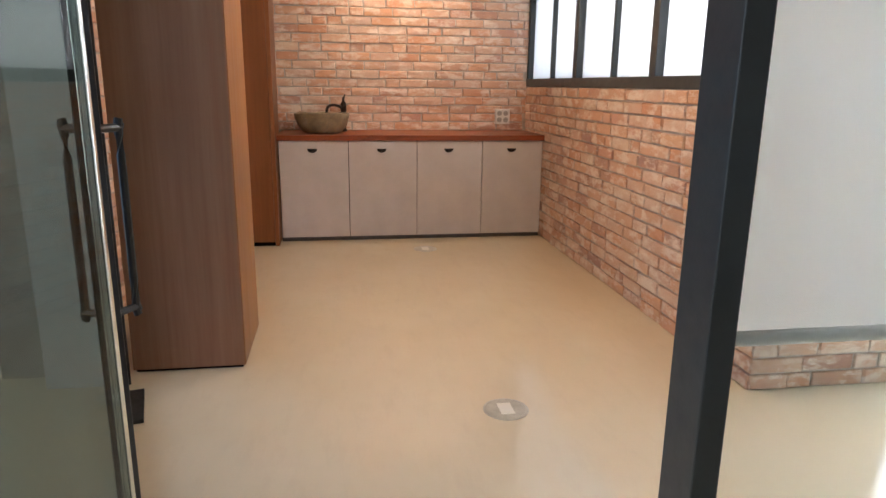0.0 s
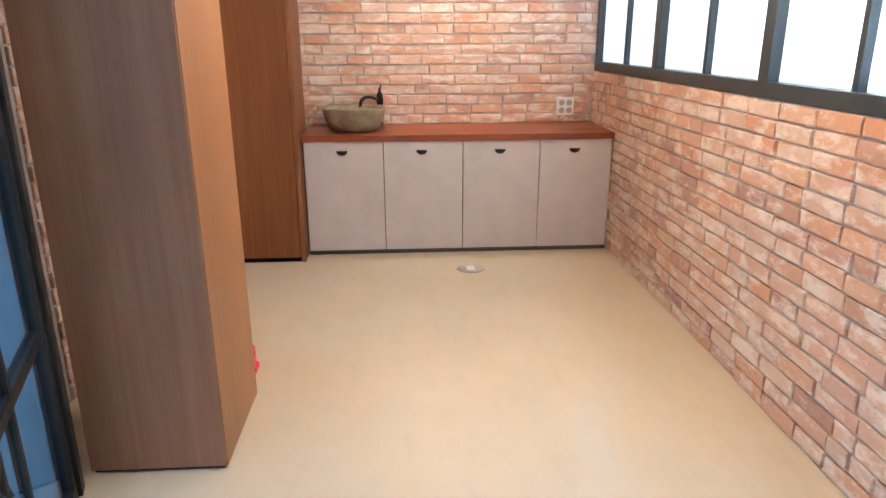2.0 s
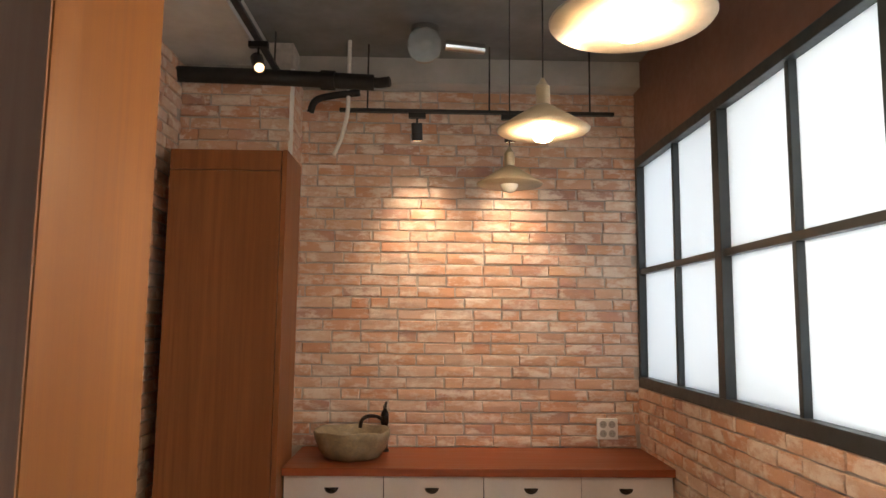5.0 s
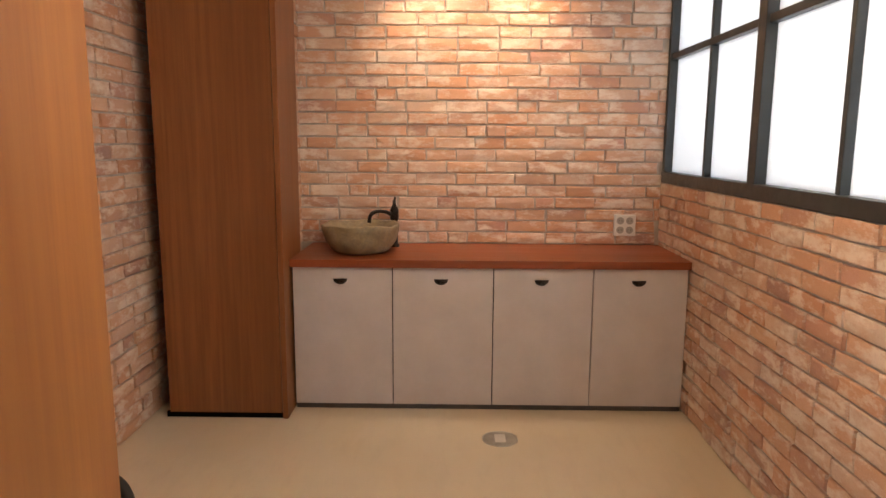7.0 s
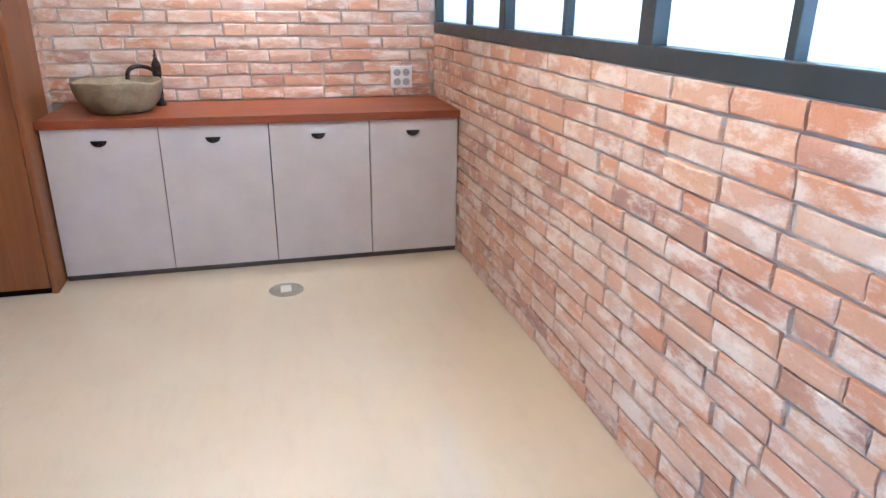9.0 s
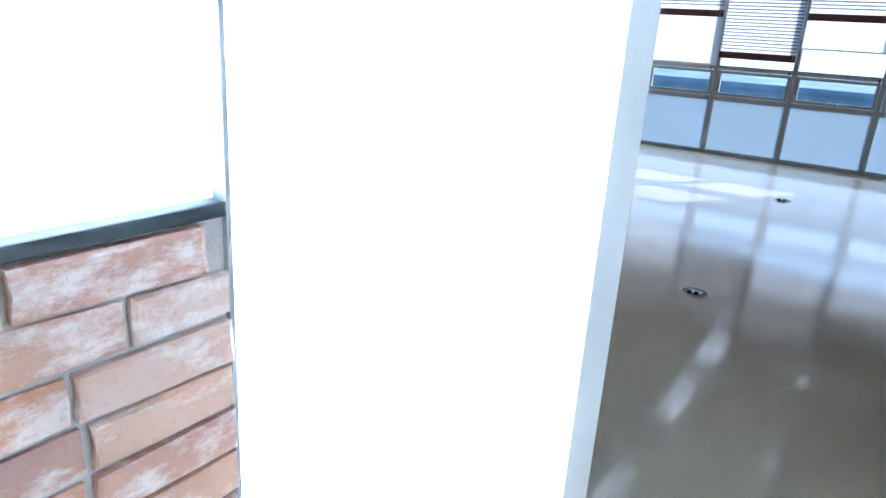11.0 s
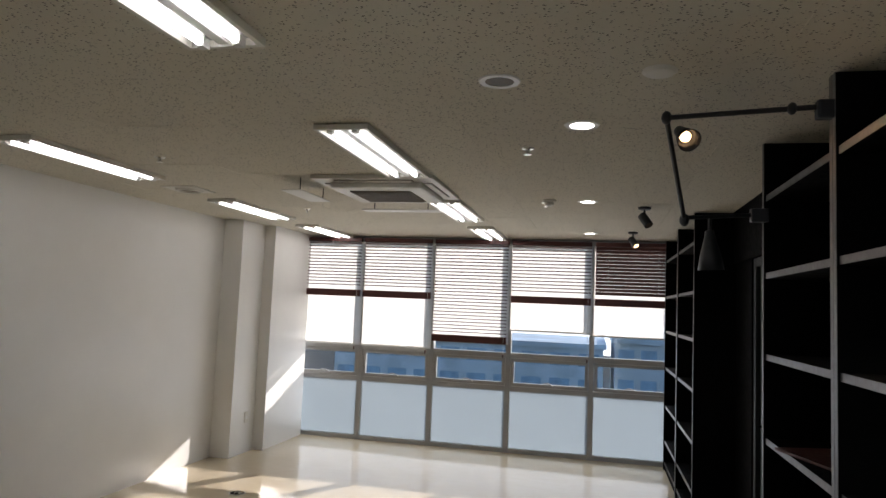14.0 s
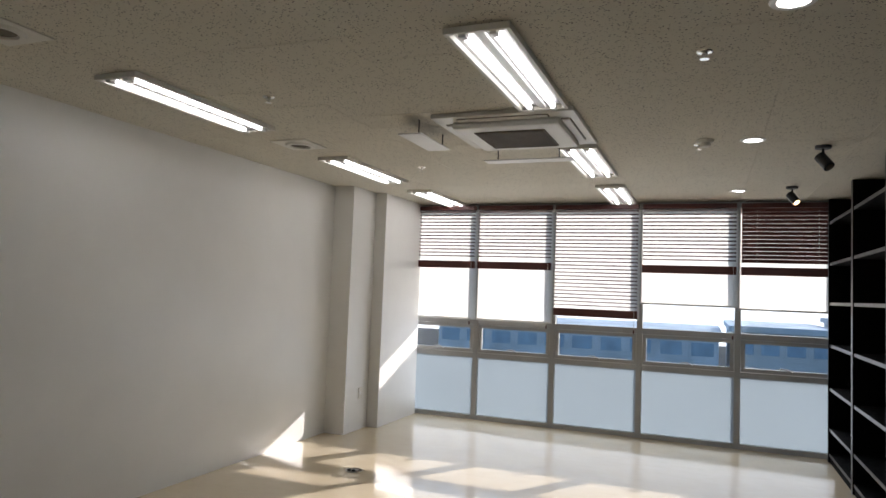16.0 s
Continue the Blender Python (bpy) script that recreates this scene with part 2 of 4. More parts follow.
def thing(name, at, label, category, group=""):
    e = new(name)
    e.empty_display_size = 0.1
    e.location = at
    ORIGIN[e] = Vector(at)
    return tagged(e, label, category, group)


def part(name, bm, material, parent=None, label="", smooth=False):
    """Links a bmesh in world coordinates as one mesh object, under a thing or a part."""
    base = ORIGIN.get(parent, Vector())
    if base.length:
        bmesh.ops.translate(bm, verts=bm.verts, vec=-base)
    me = bpy.data.meshes.new(name)
    bmesh.ops.recalc_face_normals(bm, faces=bm.faces)
    if smooth:
        for f in bm.faces:
            f.smooth = True
    bm.to_mesh(me)
    bm.free()
    me.materials.append(material)
    ob = new(name, me)
    ORIGIN[ob] = base
    if parent:
        ob.parent = parent
    return tagged(ob, label)


def solo(name, at, bm, material, label, category, group="", smooth=False):
    """A thing that is one mesh, with its origin at its base."""
    bmesh.ops.translate(bm, verts=bm.verts, vec=-Vector(at))
    ob = part(name, bm, material, None, label, smooth)
    ob.location = at
    ORIGIN[ob] = Vector(at)
    return tagged(ob, label, category, group)


def box(a, b, bevel=0.0, bm=None, turn=None):
    bm = bm or bmesh.new()
    a, b = Vector(a), Vector(b)
    m = Matrix.Translation((a + b) / 2)
    if turn:
        m = m @ turn
    made = bmesh.ops.create_cube(bm, size=1, matrix=m @ Matrix.Diagonal((*[max(abs(v), 1e-4) for v in b - a], 1)))
    if bevel:
        edges = list({e for v in made["verts"] for e in v.link_edges})
        bmesh.ops.bevel(bm, geom=edges, offset=bevel, segments=2, affect="EDGES", profile=0.6)
    return bm


def lathe(profile, at, n=32, bm=None):
    """A turned shape from (radius, height) pairs, about the upright line through at."""
    bm = bm or bmesh.new()
    rings = []
    for r, z in profile:
        rings.append([bm.verts.new((at[0] + r * math.cos(i * math.tau / n), at[1] + r * math.sin(i * math.tau / n), at[2] + z)) for i in range(n)])
    for lo, hi in zip(rings, rings[1:]):
        for i in range(n):
            bm.faces.new((lo[i], lo[(i + 1) % n], hi[(i + 1) % n], hi[i]))
    for ring in (rings[0], rings[-1]):
        bm.faces.new(ring)
    return bm


def rod(p, q, r, n=12, bm=None):
    bm = bm or bmesh.new()
    p, q = Vector(p), Vector(q)
    d = q - p
    m = Matrix.Translation((p + q) / 2) @ d.to_track_quat("Z", "Y").to_matrix().to_4x4()
    bmesh.ops.create_cone(bm, cap_ends=True, segments=n, radius1=r, radius2=r, depth=d.length, matrix=m)
    return bm


def pipe(points, r, n=10, bm=None):
    """A round tube that follows a smooth line through points."""
    bm = bm or bmesh.new()
    pts = [Vector(p) for p in points]
    line = []
    for i in range(len(pts) - 1):
        p0, p1, p2, p3 = pts[max(i - 1, 0)], pts[i], pts[i + 1], pts[min(i + 2, len(pts) - 1)]
        for k in range(6):
            t = k / 6
            line.append(0.5 * (2 * p1 + (p2 - p0) * t + (2 * p0 - 5 * p1 + 4 * p2 - p3) * t * t + (3 * p1 - p0 - 3 * p2 + p3) * t ** 3))
    line.append(pts[-1])
    rings = []
    for i, c in enumerate(line):
        d = (line[min(i + 1, len(line) - 1)] - line[max(i - 1, 0)]).normalized()
        m = d.to_track_quat("Z", "Y").to_matrix()
        rings.append([bm.verts.new(c + m @ Vector((r * math.cos(j * math.tau / n), r * math.sin(j * math.tau / n), 0))) for j in range(n)])
    for lo, hi in zip(rings, rings[1:]):
        for j in range(n):
            bm.faces.new((lo[j], lo[(j + 1) % n], hi[(j + 1) % n], hi[j]))
    bm.faces.new(rings[0]), bm.faces.new(rings[-1])
    return bm


def wall(name, a, b, material, bevel=0.0):
    return tagged(part(name, box(a, b, bevel), material), name.replace("_", " "), "wall", kind="structure")


# ---- the shell ----
KZ, RZ = 3.16, 2.58  # ceilings of kitchen and big room
part_floor = tagged(part("floor", box((-5.2, -7.0, -0.15), (10.1, 1.0, 0)), FLOOR), "glossy pale beige sheet vinyl floor", "floor", kind="structure")
wall("wall_kitchen_north", (-3.0, 0.578, 0), (0.13, 0.75, KZ), MORTAR)
wall("wall_kitchen_east", (0.008, -2.817, 0), (0.13, 0.578, 1.165), MORTAR)
wall("wall_kitchen_return", (0.13, -2.817, 0), (0.66, -2.66, 1.165), MORTAR)
wall("wall_kitchen_east_lintel", (0.0, -2.825, 2.57), (0.13, 0.578, KZ), BROWN_PAINT)
wall("wall_kitchen_return_lintel", (0.13, -2.825, 2.57), (1.25, -2.66, KZ), BROWN_PAINT)
wall("wall_kitchen_west", (-2.95, -2.33, 0), (-2.738, 0.578, KZ), MORTAR)
wall("wall_kitchen_west_end", (-2.738, -2.45, 0), (-2.50, -2.34, KZ), WHITE_WALL)
wall("wall_pilaster", (-2.738, 0.25, 0), (-2.1, 0.578, KZ), MORTAR)
wall("wall_room_west", (1.25, -3.10, 0), (1.4, 0.95, KZ), WHITE_WALL)
wall("wall_room_north", (1.4, 0.8, 0), (XW + 0.1, 0.95, RZ), WHITE_WALL)
wall("wall_room_south", (1.25, -4.55, 0), (XW + 0.1, -4.4, RZ), WHITE_WALL)
wall("wall_room_header", (1.25, -4.4, RZ), (1.4, -3.10, KZ), WHITE_WALL)
wall("wall_room_corner", (1.25, -4.4, 0), (1.4, -4.16, RZ), WHITE_WALL)
wall("wall_entry_east", (0.35, -4.24, 0), (1.25, -4.12, KZ), WHITE_WALL)
wall("wall_lobby_east", (1.25, -7.0, 0), (1.4, -4.55, KZ), WHITE_WALL)
wall("wall_lobby_south", (-5.2, -7.0, 0), (1.25, -6.85, KZ), WHITE_WALL)
wall("wall_corridor_north", (-5.2, -1.9, 0), (-2.95, -1.75, KZ), WHITE_WALL)
# assumed outer wall with the opening that the corridor lamp stands in
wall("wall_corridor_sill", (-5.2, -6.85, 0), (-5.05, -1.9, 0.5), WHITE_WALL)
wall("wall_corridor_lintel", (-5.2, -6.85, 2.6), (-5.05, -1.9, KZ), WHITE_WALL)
wall("wall_room_south_east_pier", (XW - 0.1, -4.4, 0), (XW + 0.1, -4.1, RZ), WHITE_WALL)
# two stepped columns against the north wall, by the windows
tagged(part("column_1", box((8.42, 0.57, 0), (8.93, 0.80, RZ), 0.004), WHITE_WALL), "white painted square column against the wall", "column", kind="structure")
tagged(part("column_2", box((8.93, 0.44, 0), (XW - 0.06, 0.80, RZ), 0.004), WHITE_WALL), "white painted pier beside the windows", "column", kind="structure")
tagged(part("ceiling_kitchen", box((-5.2, -7.0, KZ), (1.4, 0.75, KZ + 0.15)), CONCRETE), "raw grey concrete ceiling slab", "ceiling", kind="structure")
tagged(part("beam_kitchen", box((-2.738, 0.44, 3.0), (0.0, 0.575, KZ)), paint("plaster_band", (0.5, 0.49, 0.46), 0.8, 0.2, 4)), "rough plastered band above the brick", "beam", kind="structure")
tagged(part("beam_concrete", box((-2.738, -1.1, 3.02), (-2.25, 0.44, KZ)), paint("pale_plaster", (0.55, 0.55, 0.52), 0.8, 0.2, 4)), "pale plastered downstand beam", "beam", kind="structure")

# tiled ceiling of the big room: slabs with open joints, in one mesh
verts, faces = [], []
for i in range(29):
    for j in range(9):
        x0, x1 = 1.4 + i * 0.3 + 0.0008, min(1.4 + (i + 1) * 0.3 - 0.0008, XW + 0.1)
        y0, y1 = -4.4 + j * 0.6 + 0.0008, min(-4.4 + (j + 1) * 0.6 - 0.0008, 0.8)
        if x1 <= x0 or y1 <= y0:
            continue
        k = len(verts)
        dz = random.uniform(-0.0006, 0.0006)
        verts += [(x, y, z) for z in (RZ + dz, RZ + 0.012) for x, y in ((x0, y0), (x1, y0), (x1, y1), (x0, y1))]
        faces += [tuple(k + q for q in f) for f in ((0, 3, 2, 1), (4, 5, 6, 7), (0, 1, 5, 4), (1, 2, 6, 5), (2, 3, 7, 6), (3, 0, 4, 7))]
k = len(verts)
verts += [(1.3, -4.5, RZ + 0.012), (XW + 0.1, -4.5, RZ + 0.012), (XW + 0.1, 0.95, RZ + 0.012), (1.3, 0.95, RZ + 0.012)]
verts += [(x, y, RZ + 0.2) for x, y, z in verts[k:k + 4]]
faces += [tuple(k + q for q in f) for f in ((0, 3, 2, 1), (4, 5, 6, 7), (0, 1, 5, 4), (1, 2, 6, 5), (2, 3, 7, 6), (3, 0, 4, 7))]
me = bpy.data.meshes.new("ceiling_room")
me.from_pydata(verts, [], faces)
me.materials.append(TILE)
tagged(new("ceiling_room", me), "pitted off-white mineral fibre tile ceiling", "ceiling", kind="structure")

# ---- kitchen window in steel frames ----


def bar(parent, a, b, name="bar", material=None, bevel=0.004):
    return part(name, box(a, b, bevel), material or STEEL_GREY, parent)


win = tagged(new("window_1"), "charcoal steel window with frosted panes above the brick", "window", kind="structure")
win.location = (0.06, -1.1, 1.165)
ORIGIN[win] = Vector((0.06, -1.1, 1.165))
Z0, Z1, ZM = 1.165, 2.57, 1.865
bar(win, (-0.004, -2.785, Z0), (0.11, 0.572, Z0 + 0.062), "window_sill")
bar(win, (-0.002, -2.785, Z1 - 0.05), (0.108, 0.572, Z1 + 0.004), "window_head")
bar(win, (-0.008, -2.833, Z0 - 0.004), (0.082, -2.785, Z1 + 0.004), "corner_post")
bar(win, (0.0, 0.535, Z0 + 0.062), (0.1, 0.574, Z1 - 0.05), "jamb")
for y in (-0.59, -1.745):
    bar(win, (-0.002, y - 0.036, Z0 + 0.055), (0.105, y + 0.036, Z1 - 0.05), "mullion")
for y0, y1 in ((-0.554, 0.535), (-1.709, -0.626), (-2.785, -1.781)):
    bar(win, (0.01, y0, ZM - 0.017), (0.07, y1, ZM + 0.017), "transom")
    ym = (max(y0, -2.72) + y1) / 2 - 0.02
    for z0, z1 in ((Z0 + 0.055, ZM - 0.017), (ZM + 0.017, Z1 - 0.05)):
        bar(win, (0.012, ym - 0.014, z0), (0.068, ym + 0.014, z1), "glazing_bar")
        for p0, p1 in ((y0, ym - 0.014), (ym + 0.014, y1)):
            part("pane", box((0.045, p0 - 0.004, z0 - 0.004), (0.051, p1 + 0.004, z1 + 0.004)), FROST, win)
win2 = tagged(new("window_2"), "charcoal steel window with frosted panes on the return", "window", kind="structure")
win2.location = (0.7, -2.73, Z0)
ORIGIN[win2] = Vector((0.7, -2.73, Z0))
bar(win2, (0.082, -2.828, Z0), (0.66, -2.70, Z0 + 0.02), "window_sill")
bar(win2, (0.668, -2.82, 0.0), (1.25, -2.70, 0.02), "window_sill", ALU)
bar(win2, (0.082, -2.825, Z1 - 0.05), (1.25, -2.70, Z1 + 0.004), "window_head")
bar(win2, (0.66, -2.826, 0.0), (0.668, -2.70, Z1 - 0.05), "mullion", ALU, 0.001)
for p0, p1, pz in ((0.082, 0.66, Z0 + 0.016), (0.668, 1.25, 0.016)):
    part("pane", box((p0 - 0.004, -2.800, pz), (p1 + 0.004, -2.794, Z1 - 0.046)), FROST, win2)
blind = thing("roller_blind", (-0.3, -4.085, 0.77), "white fabric roller blind half down behind the entrance glass", "blind")
part("fabric", box((-0.94, -4.0855, 0.765), (0.32, -4.0845, 2.95)), ROLLER, blind)
part("bottom_bar", rod((-0.945, -4.085, 0.76), (0.325, -4.085, 0.76), 0.014, 16), WHITE, blind, "rounded white bottom rail")
part("roller_tube", rod((-0.945, -4.085, 2.97), (0.325, -4.085, 2.97), 0.03, 16), WHITE, blind)
for x in (-0.95, 0.33):
    part("bracket", box((x - 0.004, -4.12, 2.93), (x + 0.004, -4.05, KZ), 0.002), WHITE, blind)

# ---- wood-clad pier and tall cabinet ----
pier = thing("wood_clad_cabinet", (-2.23, -2.1, 0), "tall wood-veneer cabinet with a greyish end panel", "cabinet")
part("end_panel", box((-2.45, -2.335, 0.012), (-2.004, -2.312, KZ - 0.01), 0.002), WOOD_GREY, pier, "greyish brown wood-grain end panel")
part("body", box((-2.45, -2.312, 0.012), (-2.008, -1.845, KZ - 0.01), 0.002), WOOD, pier)
part("side_panel", box((-2.008, -2.33, 0.012), (-2.0, -1.843, KZ - 0.01), 0.001), WOOD, pier, "warm brown veneer side panel")
part("plinth", box((-2.44, -2.325, 0), (-2.012, -1.85, 0.012)), BLACK_LAMINATE, pier)
tall = thing("tall_cabinet", (-2.35, 0.05, 0), "tall reddish-brown wood cabinet beside the counter", "cabinet")
part("body", box((-2.635, -0.105, 0.02), (-2.034, 0.245, 2.42), 0.002), WOOD_RED, tall)
part("door", box((-2.63, -0.128, 0.03), (-2.06, -0.107, 2.31), 0.002), WOOD_RED, tall)
part("top_rail", box((-2.63, -0.128, 2.315), (-2.06, -0.107, 2.42), 0.002), WOOD_RED, tall)
part("side_panel", box((-2.056, -0.132, 0.0), (-2.03, 0.245, 2.422), 0.002), WOOD_RED, tall)
part("plinth", box((-2.65, -0.12, 0), (-2.06, -0.10, 0.028)), BLACK_LAMINATE, tall)

# ---- counter units ----


def half_moon(x, z):
    """A half-round cut-out cup pull, flat side up."""
    bm = bmesh.new()
    n = 14
    pts = [(x + 0.036 * math.cos(math.pi + i * math.pi / n), z + 0.030 * math.sin(math.pi + i * math.pi / n)) for i in range(n + 1)]
    front = [bm.verts.new((a, -0.0035, b)) for a, b in pts]
    back = [bm.verts.new((a, 0.0, b)) for a, b in pts]
    bm.faces.new(front), bm.faces.new(back)
    for i in range(n + 1):
        j = (i + 1) % (n + 1)
        bm.faces.new((front[i], front[j], back[j], back[i]))
    return bm


EDGES = (-2.02, -1.51, -0.995, -0.49, -0.012)
for a, b in zip(EDGES, EDGES[1:]):
    unit = thing("base_cabinet", ((a + b) / 2, 0.28, 0), "base cabinet with a pale grey painted door and half-moon pull", "cabinet", "counter cabinets")
    part("body", box((a + 0.001, 0.02, 0.04), (b - 0.001, 0.55, 0.755)), BLACK_LAMINATE, unit)
    part("kickboard", box((a, 0.02, 0), (b, 0.04, 0.04)), SHELF_EDGE, unit)
    door = part("door", box((a + 0.0025, 0, 0.033), (b - 0.0025, 0.019, 0.757), 0.0015), DOOR_PAINT, unit)
    part("pull", half_moon((a + b) / 2 - 0.01, 0.70), BRONZE, door, "dark half-moon finger pull")
solo("worktop", (-1.0, 0.27, 0.76), box((-2.028, -0.022, 0.76), (-0.003, 0.565, 0.80), 0.003), COUNTER, "reddish-brown oiled wood worktop along the brick wall", "worktop")

basin = thing("stone_basin", (-1.70, 0.25, 0.80), "rough brown stone vessel basin on the worktop", "sink")
bm = lathe([(0.12, 0), (0.155, 0.012), (0.185, 0.06), (0.205, 0.115), (0.212, 0.145), (0.208, 0.152), (0.192, 0.148), (0.18, 0.11), (0.14, 0.05), (0.02, 0.04)], (-1.70, 0.25, 0.80), 48)
for v in bm.verts:
    d = Vector((v.co.x + 1.70, v.co.y - 0.25, 0))
    if d.length > 0.05:
        k = 0.055 * noise.noise(Vector((d.x * 9, d.y * 9, v.co.z * 8))) + 0.05 * noise.noise(Vector((d.x * 28, d.y * 28, v.co.z * 18)))
        v.co.x += d.x * k
        v.co.y += d.y * k
        v.co.z += 0.014 * noise.noise(Vector((d.x * 8, d.y * 8, 3))) * min(1, (v.co.z - 0.80) * 8)
part("bowl", bm, STONE, basin, "", True)
part("drain", lathe([(0.02, 0), (0.02, 0.004)], (-1.70, 0.25, 0.841), 16), CHROME, basin)
tap = thing("basin_tap", (-1.535, 0.43, 0.80), "dark bronze lever tap behind the stone basin", "tap")
part("column", lathe([(0.028, 0), (0.028, 0.01), (0.02, 0.02), (0.019, 0.15), (0.024, 0.16), (0.024, 0.21), (0.018, 0.225), (0.009, 0.24), (0.011, 0.255), (0.005, 0.268)], (-1.535, 0.43, 0.80), 20), BRONZE, tap, "", True)
part("spout", pipe([(-1.54, 0.425, 0.975), (-1.58, 0.40, 1.0), (-1.63, 0.37, 1.005), (-1.66, 0.35, 0.985), (-1.668, 0.345, 0.945)], 0.011), BRONZE, tap, "", True)
part("lever", pipe([(-1.535, 0.43, 1.045), (-1.53, 0.40, 1.06), (-1.525, 0.36, 1.085)], 0.006), BRONZE, tap, "", True)

outlet = thing("wall_outlet", (-0.205, 0.57, 0.85), "white square four-gang wall outlet on the brick", "outlet")
part("plate", box((-0.268, 0.548, 0.853), (-0.142, 0.576, 0.977), 0.004), WHITE, outlet)
for dx in (-0.027, 0.027):
    for dz in (-0.027, 0.027):
        s = part("socket", rod((-0.205 + dx, 0.545, 0.915 + dz), (-0.205 + dx, 0.549, 0.915 + dz), 0.021, 20), ALU, outlet)
        for k in (-0.008, 0.008):
            part("hole", rod((-0.205 + dx + k, 0.544, 0.915 + dz), (-0.205 + dx + k, 0.5462, 0.915 + dz), 0.003, 8), GREY_DARK, s)


def floor_box(x, y, plugs, r=0.085):
    t = thing("floor_box", (x, y, 0), "round metal floor outlet box set in the vinyl floor", "floor outlet", "floor outlets")
    part("rim", lathe([(r, 0), (r, 0.003), (r * 0.9, 0.005), (r * 0.86, 0.003)], (x, y, 0.0), 36), BRASS, t)
    part("plate", lathe([(r * 0.86, 0.001), (r * 0.86, 0.0035), (r * 0.8, 0.004)], (x, y, 0.0), 32), GREY_DARK if plugs else BRASS, t)
    part("lid", box((x - r * 0.3, y - r * 0.5, 0.0035), (x + r * 0.3, y + r * 0.5, 0.006), 0.001), BRASS if plugs else CREAM, t)
    for k in range(plugs):
        part("socket", box((x - 0.055, y - 0.03 + 0.04 * k, 0.004), (x - 0.03, y - 0.005 + 0.04 * k, 0.02), 0.004), RUBBER, t)
    return t


floor_box(-0.974, -0.338, 0), floor_box(-1.0, -2.85, 0)
floor_box(4.14, -2.69, 2), floor_box(7.486, -2.667, 2, 0.075), floor_box(7.32, -0.17, 2, 0.075)

# fire extinguisher behind the wood cabinet
ex = thing("fire_extinguisher", (-2.220, -1.66, 0), "red fire extinguisher with black hose in a red stand", "extinguisher")
part("cylinder", lathe([(0.06, 0), (0.065, 0.01), (0.065, 0.34), (0.045, 0.39), (0.02, 0.41)], (-2.230, -1.68, 0.03), 28), RED, ex, "", True)
part("valve", lathe([(0.018, 0), (0.018, 0.05), (0.012, 0.06)], (-2.230, -1.68, 0.44), 16), BRONZE, ex)
part("lever", box((-2.260, -1.686, 0.49), (-2.160, -1.674, 0.505), 0.003), BLACK_STEEL, ex)
part("hose", pipe([(-2.220, -1.67, 0.46), (-2.180, -1.65, 0.50), (-2.11, -1.63, 0.45), (-2.085, -1.625, 0.35), (-2.08, -1.62, 0.27)], 0.016), RUBBER, ex, "black rubber hose", True)
part("nozzle", rod((-2.08, -1.62, 0.26), (-2.075, -1.62, 0.17), 0.018, 14), WHITE, ex)
bm = bmesh.new()
pts = ((-2.180, 0.02), (-2.050, 0.02), (-2.050, 0.10), (-2.090, 0.16), (-2.180, 0.16))
f1 = [bm.verts.new((x, -1.60, z)) for x, z in pts]
f2 = [bm.verts.new((x, -1.72, z)) for x, z in pts]
bm.faces.new(f1), bm.faces.new(f2)
for i in range(5):
    bm.faces.new((f1[i], f1[(i + 1) % 5], f2[(i + 1) % 5], f2[i]))
stand = part("stand", bm, RED, ex, "red plastic stand with gold lettering")
for i in range(5):
    part("letter_mark", box((-2.165 + 0.024 * i, -1.7225, 0.06), (-2.148 + 0.024 * i, -1.7205, 0.09)), GOLD, stand)
part("base", box((-2.300, -1.75, 0), (-2.040, -1.59, 0.03), 0.006), RED, ex)

# ---- pendant lamps ----
for y, z, bulb, power in ((-0.5, 2.18, BULB_OFF, 0), (-1.4, 2.175, BULB, 22), (-2.35, 2.11, BULB, 22)):
    p = thing("pendant_lamp", (-0.925, y, z), "shallow cone enamel pendant lamp with a round bulb", "lamp", "pendant lamps")
    at = (-0.925, y, z)
    part("shade", lathe([(0.150, 0.0), (0.153, 0.004), (0.03, 0.085), (0.02, 0.09), (0.02, 0.084), (0.147, 0.002)], at, 40), LAMP_ENAMEL, p, "", True)
    part("inner", lathe([(0.144, 0.002), (0.03, 0.072), (0.02, 0.074)], at, 40), LAMP_INNER, p, "cream inner face of the shade", True)
    part("socket", lathe([(0.022, 0.085), (0.024, 0.10), (0.024, 0.15), (0.012, 0.165), (0.005, 0.18)], at, 20), LAMP_ENAMEL, p)
    part("bulb", lathe([(0.004, -0.038), (0.026, -0.03), (0.04, -0.01), (0.044, 0.012), (0.036, 0.04), (0.02, 0.06), (0.015, 0.075)], at, 24), bulb, p, "round white bulb", True)
    part("cord", rod((-0.925, y, z + 0.17), (-0.925, y, KZ), 0.003, 6), RUBBER, p)
    if power:
        lamp("pendant_light", "POINT", pose(-0.925, y, z - 0.055), power, (1.0, 0.70, 0.40), radius=0.04)

# ---- ceiling services over the kitchen ----
track = thing("track_rail", (-1.0, 0.25, 2.76), "black suspended lighting track with two spotlights", "lighting track")
part("rail", box((-1.82, 0.235, 2.752), (-0.22, 0.268, 2.772), 0.003), BLACK_STEEL, track)
for x in (-1.66, -0.95, -0.36):
    part("hanger", rod((x, 0.25, 2.77), (x, 0.25, KZ), 0.005, 8), BLACK_STEEL, track)


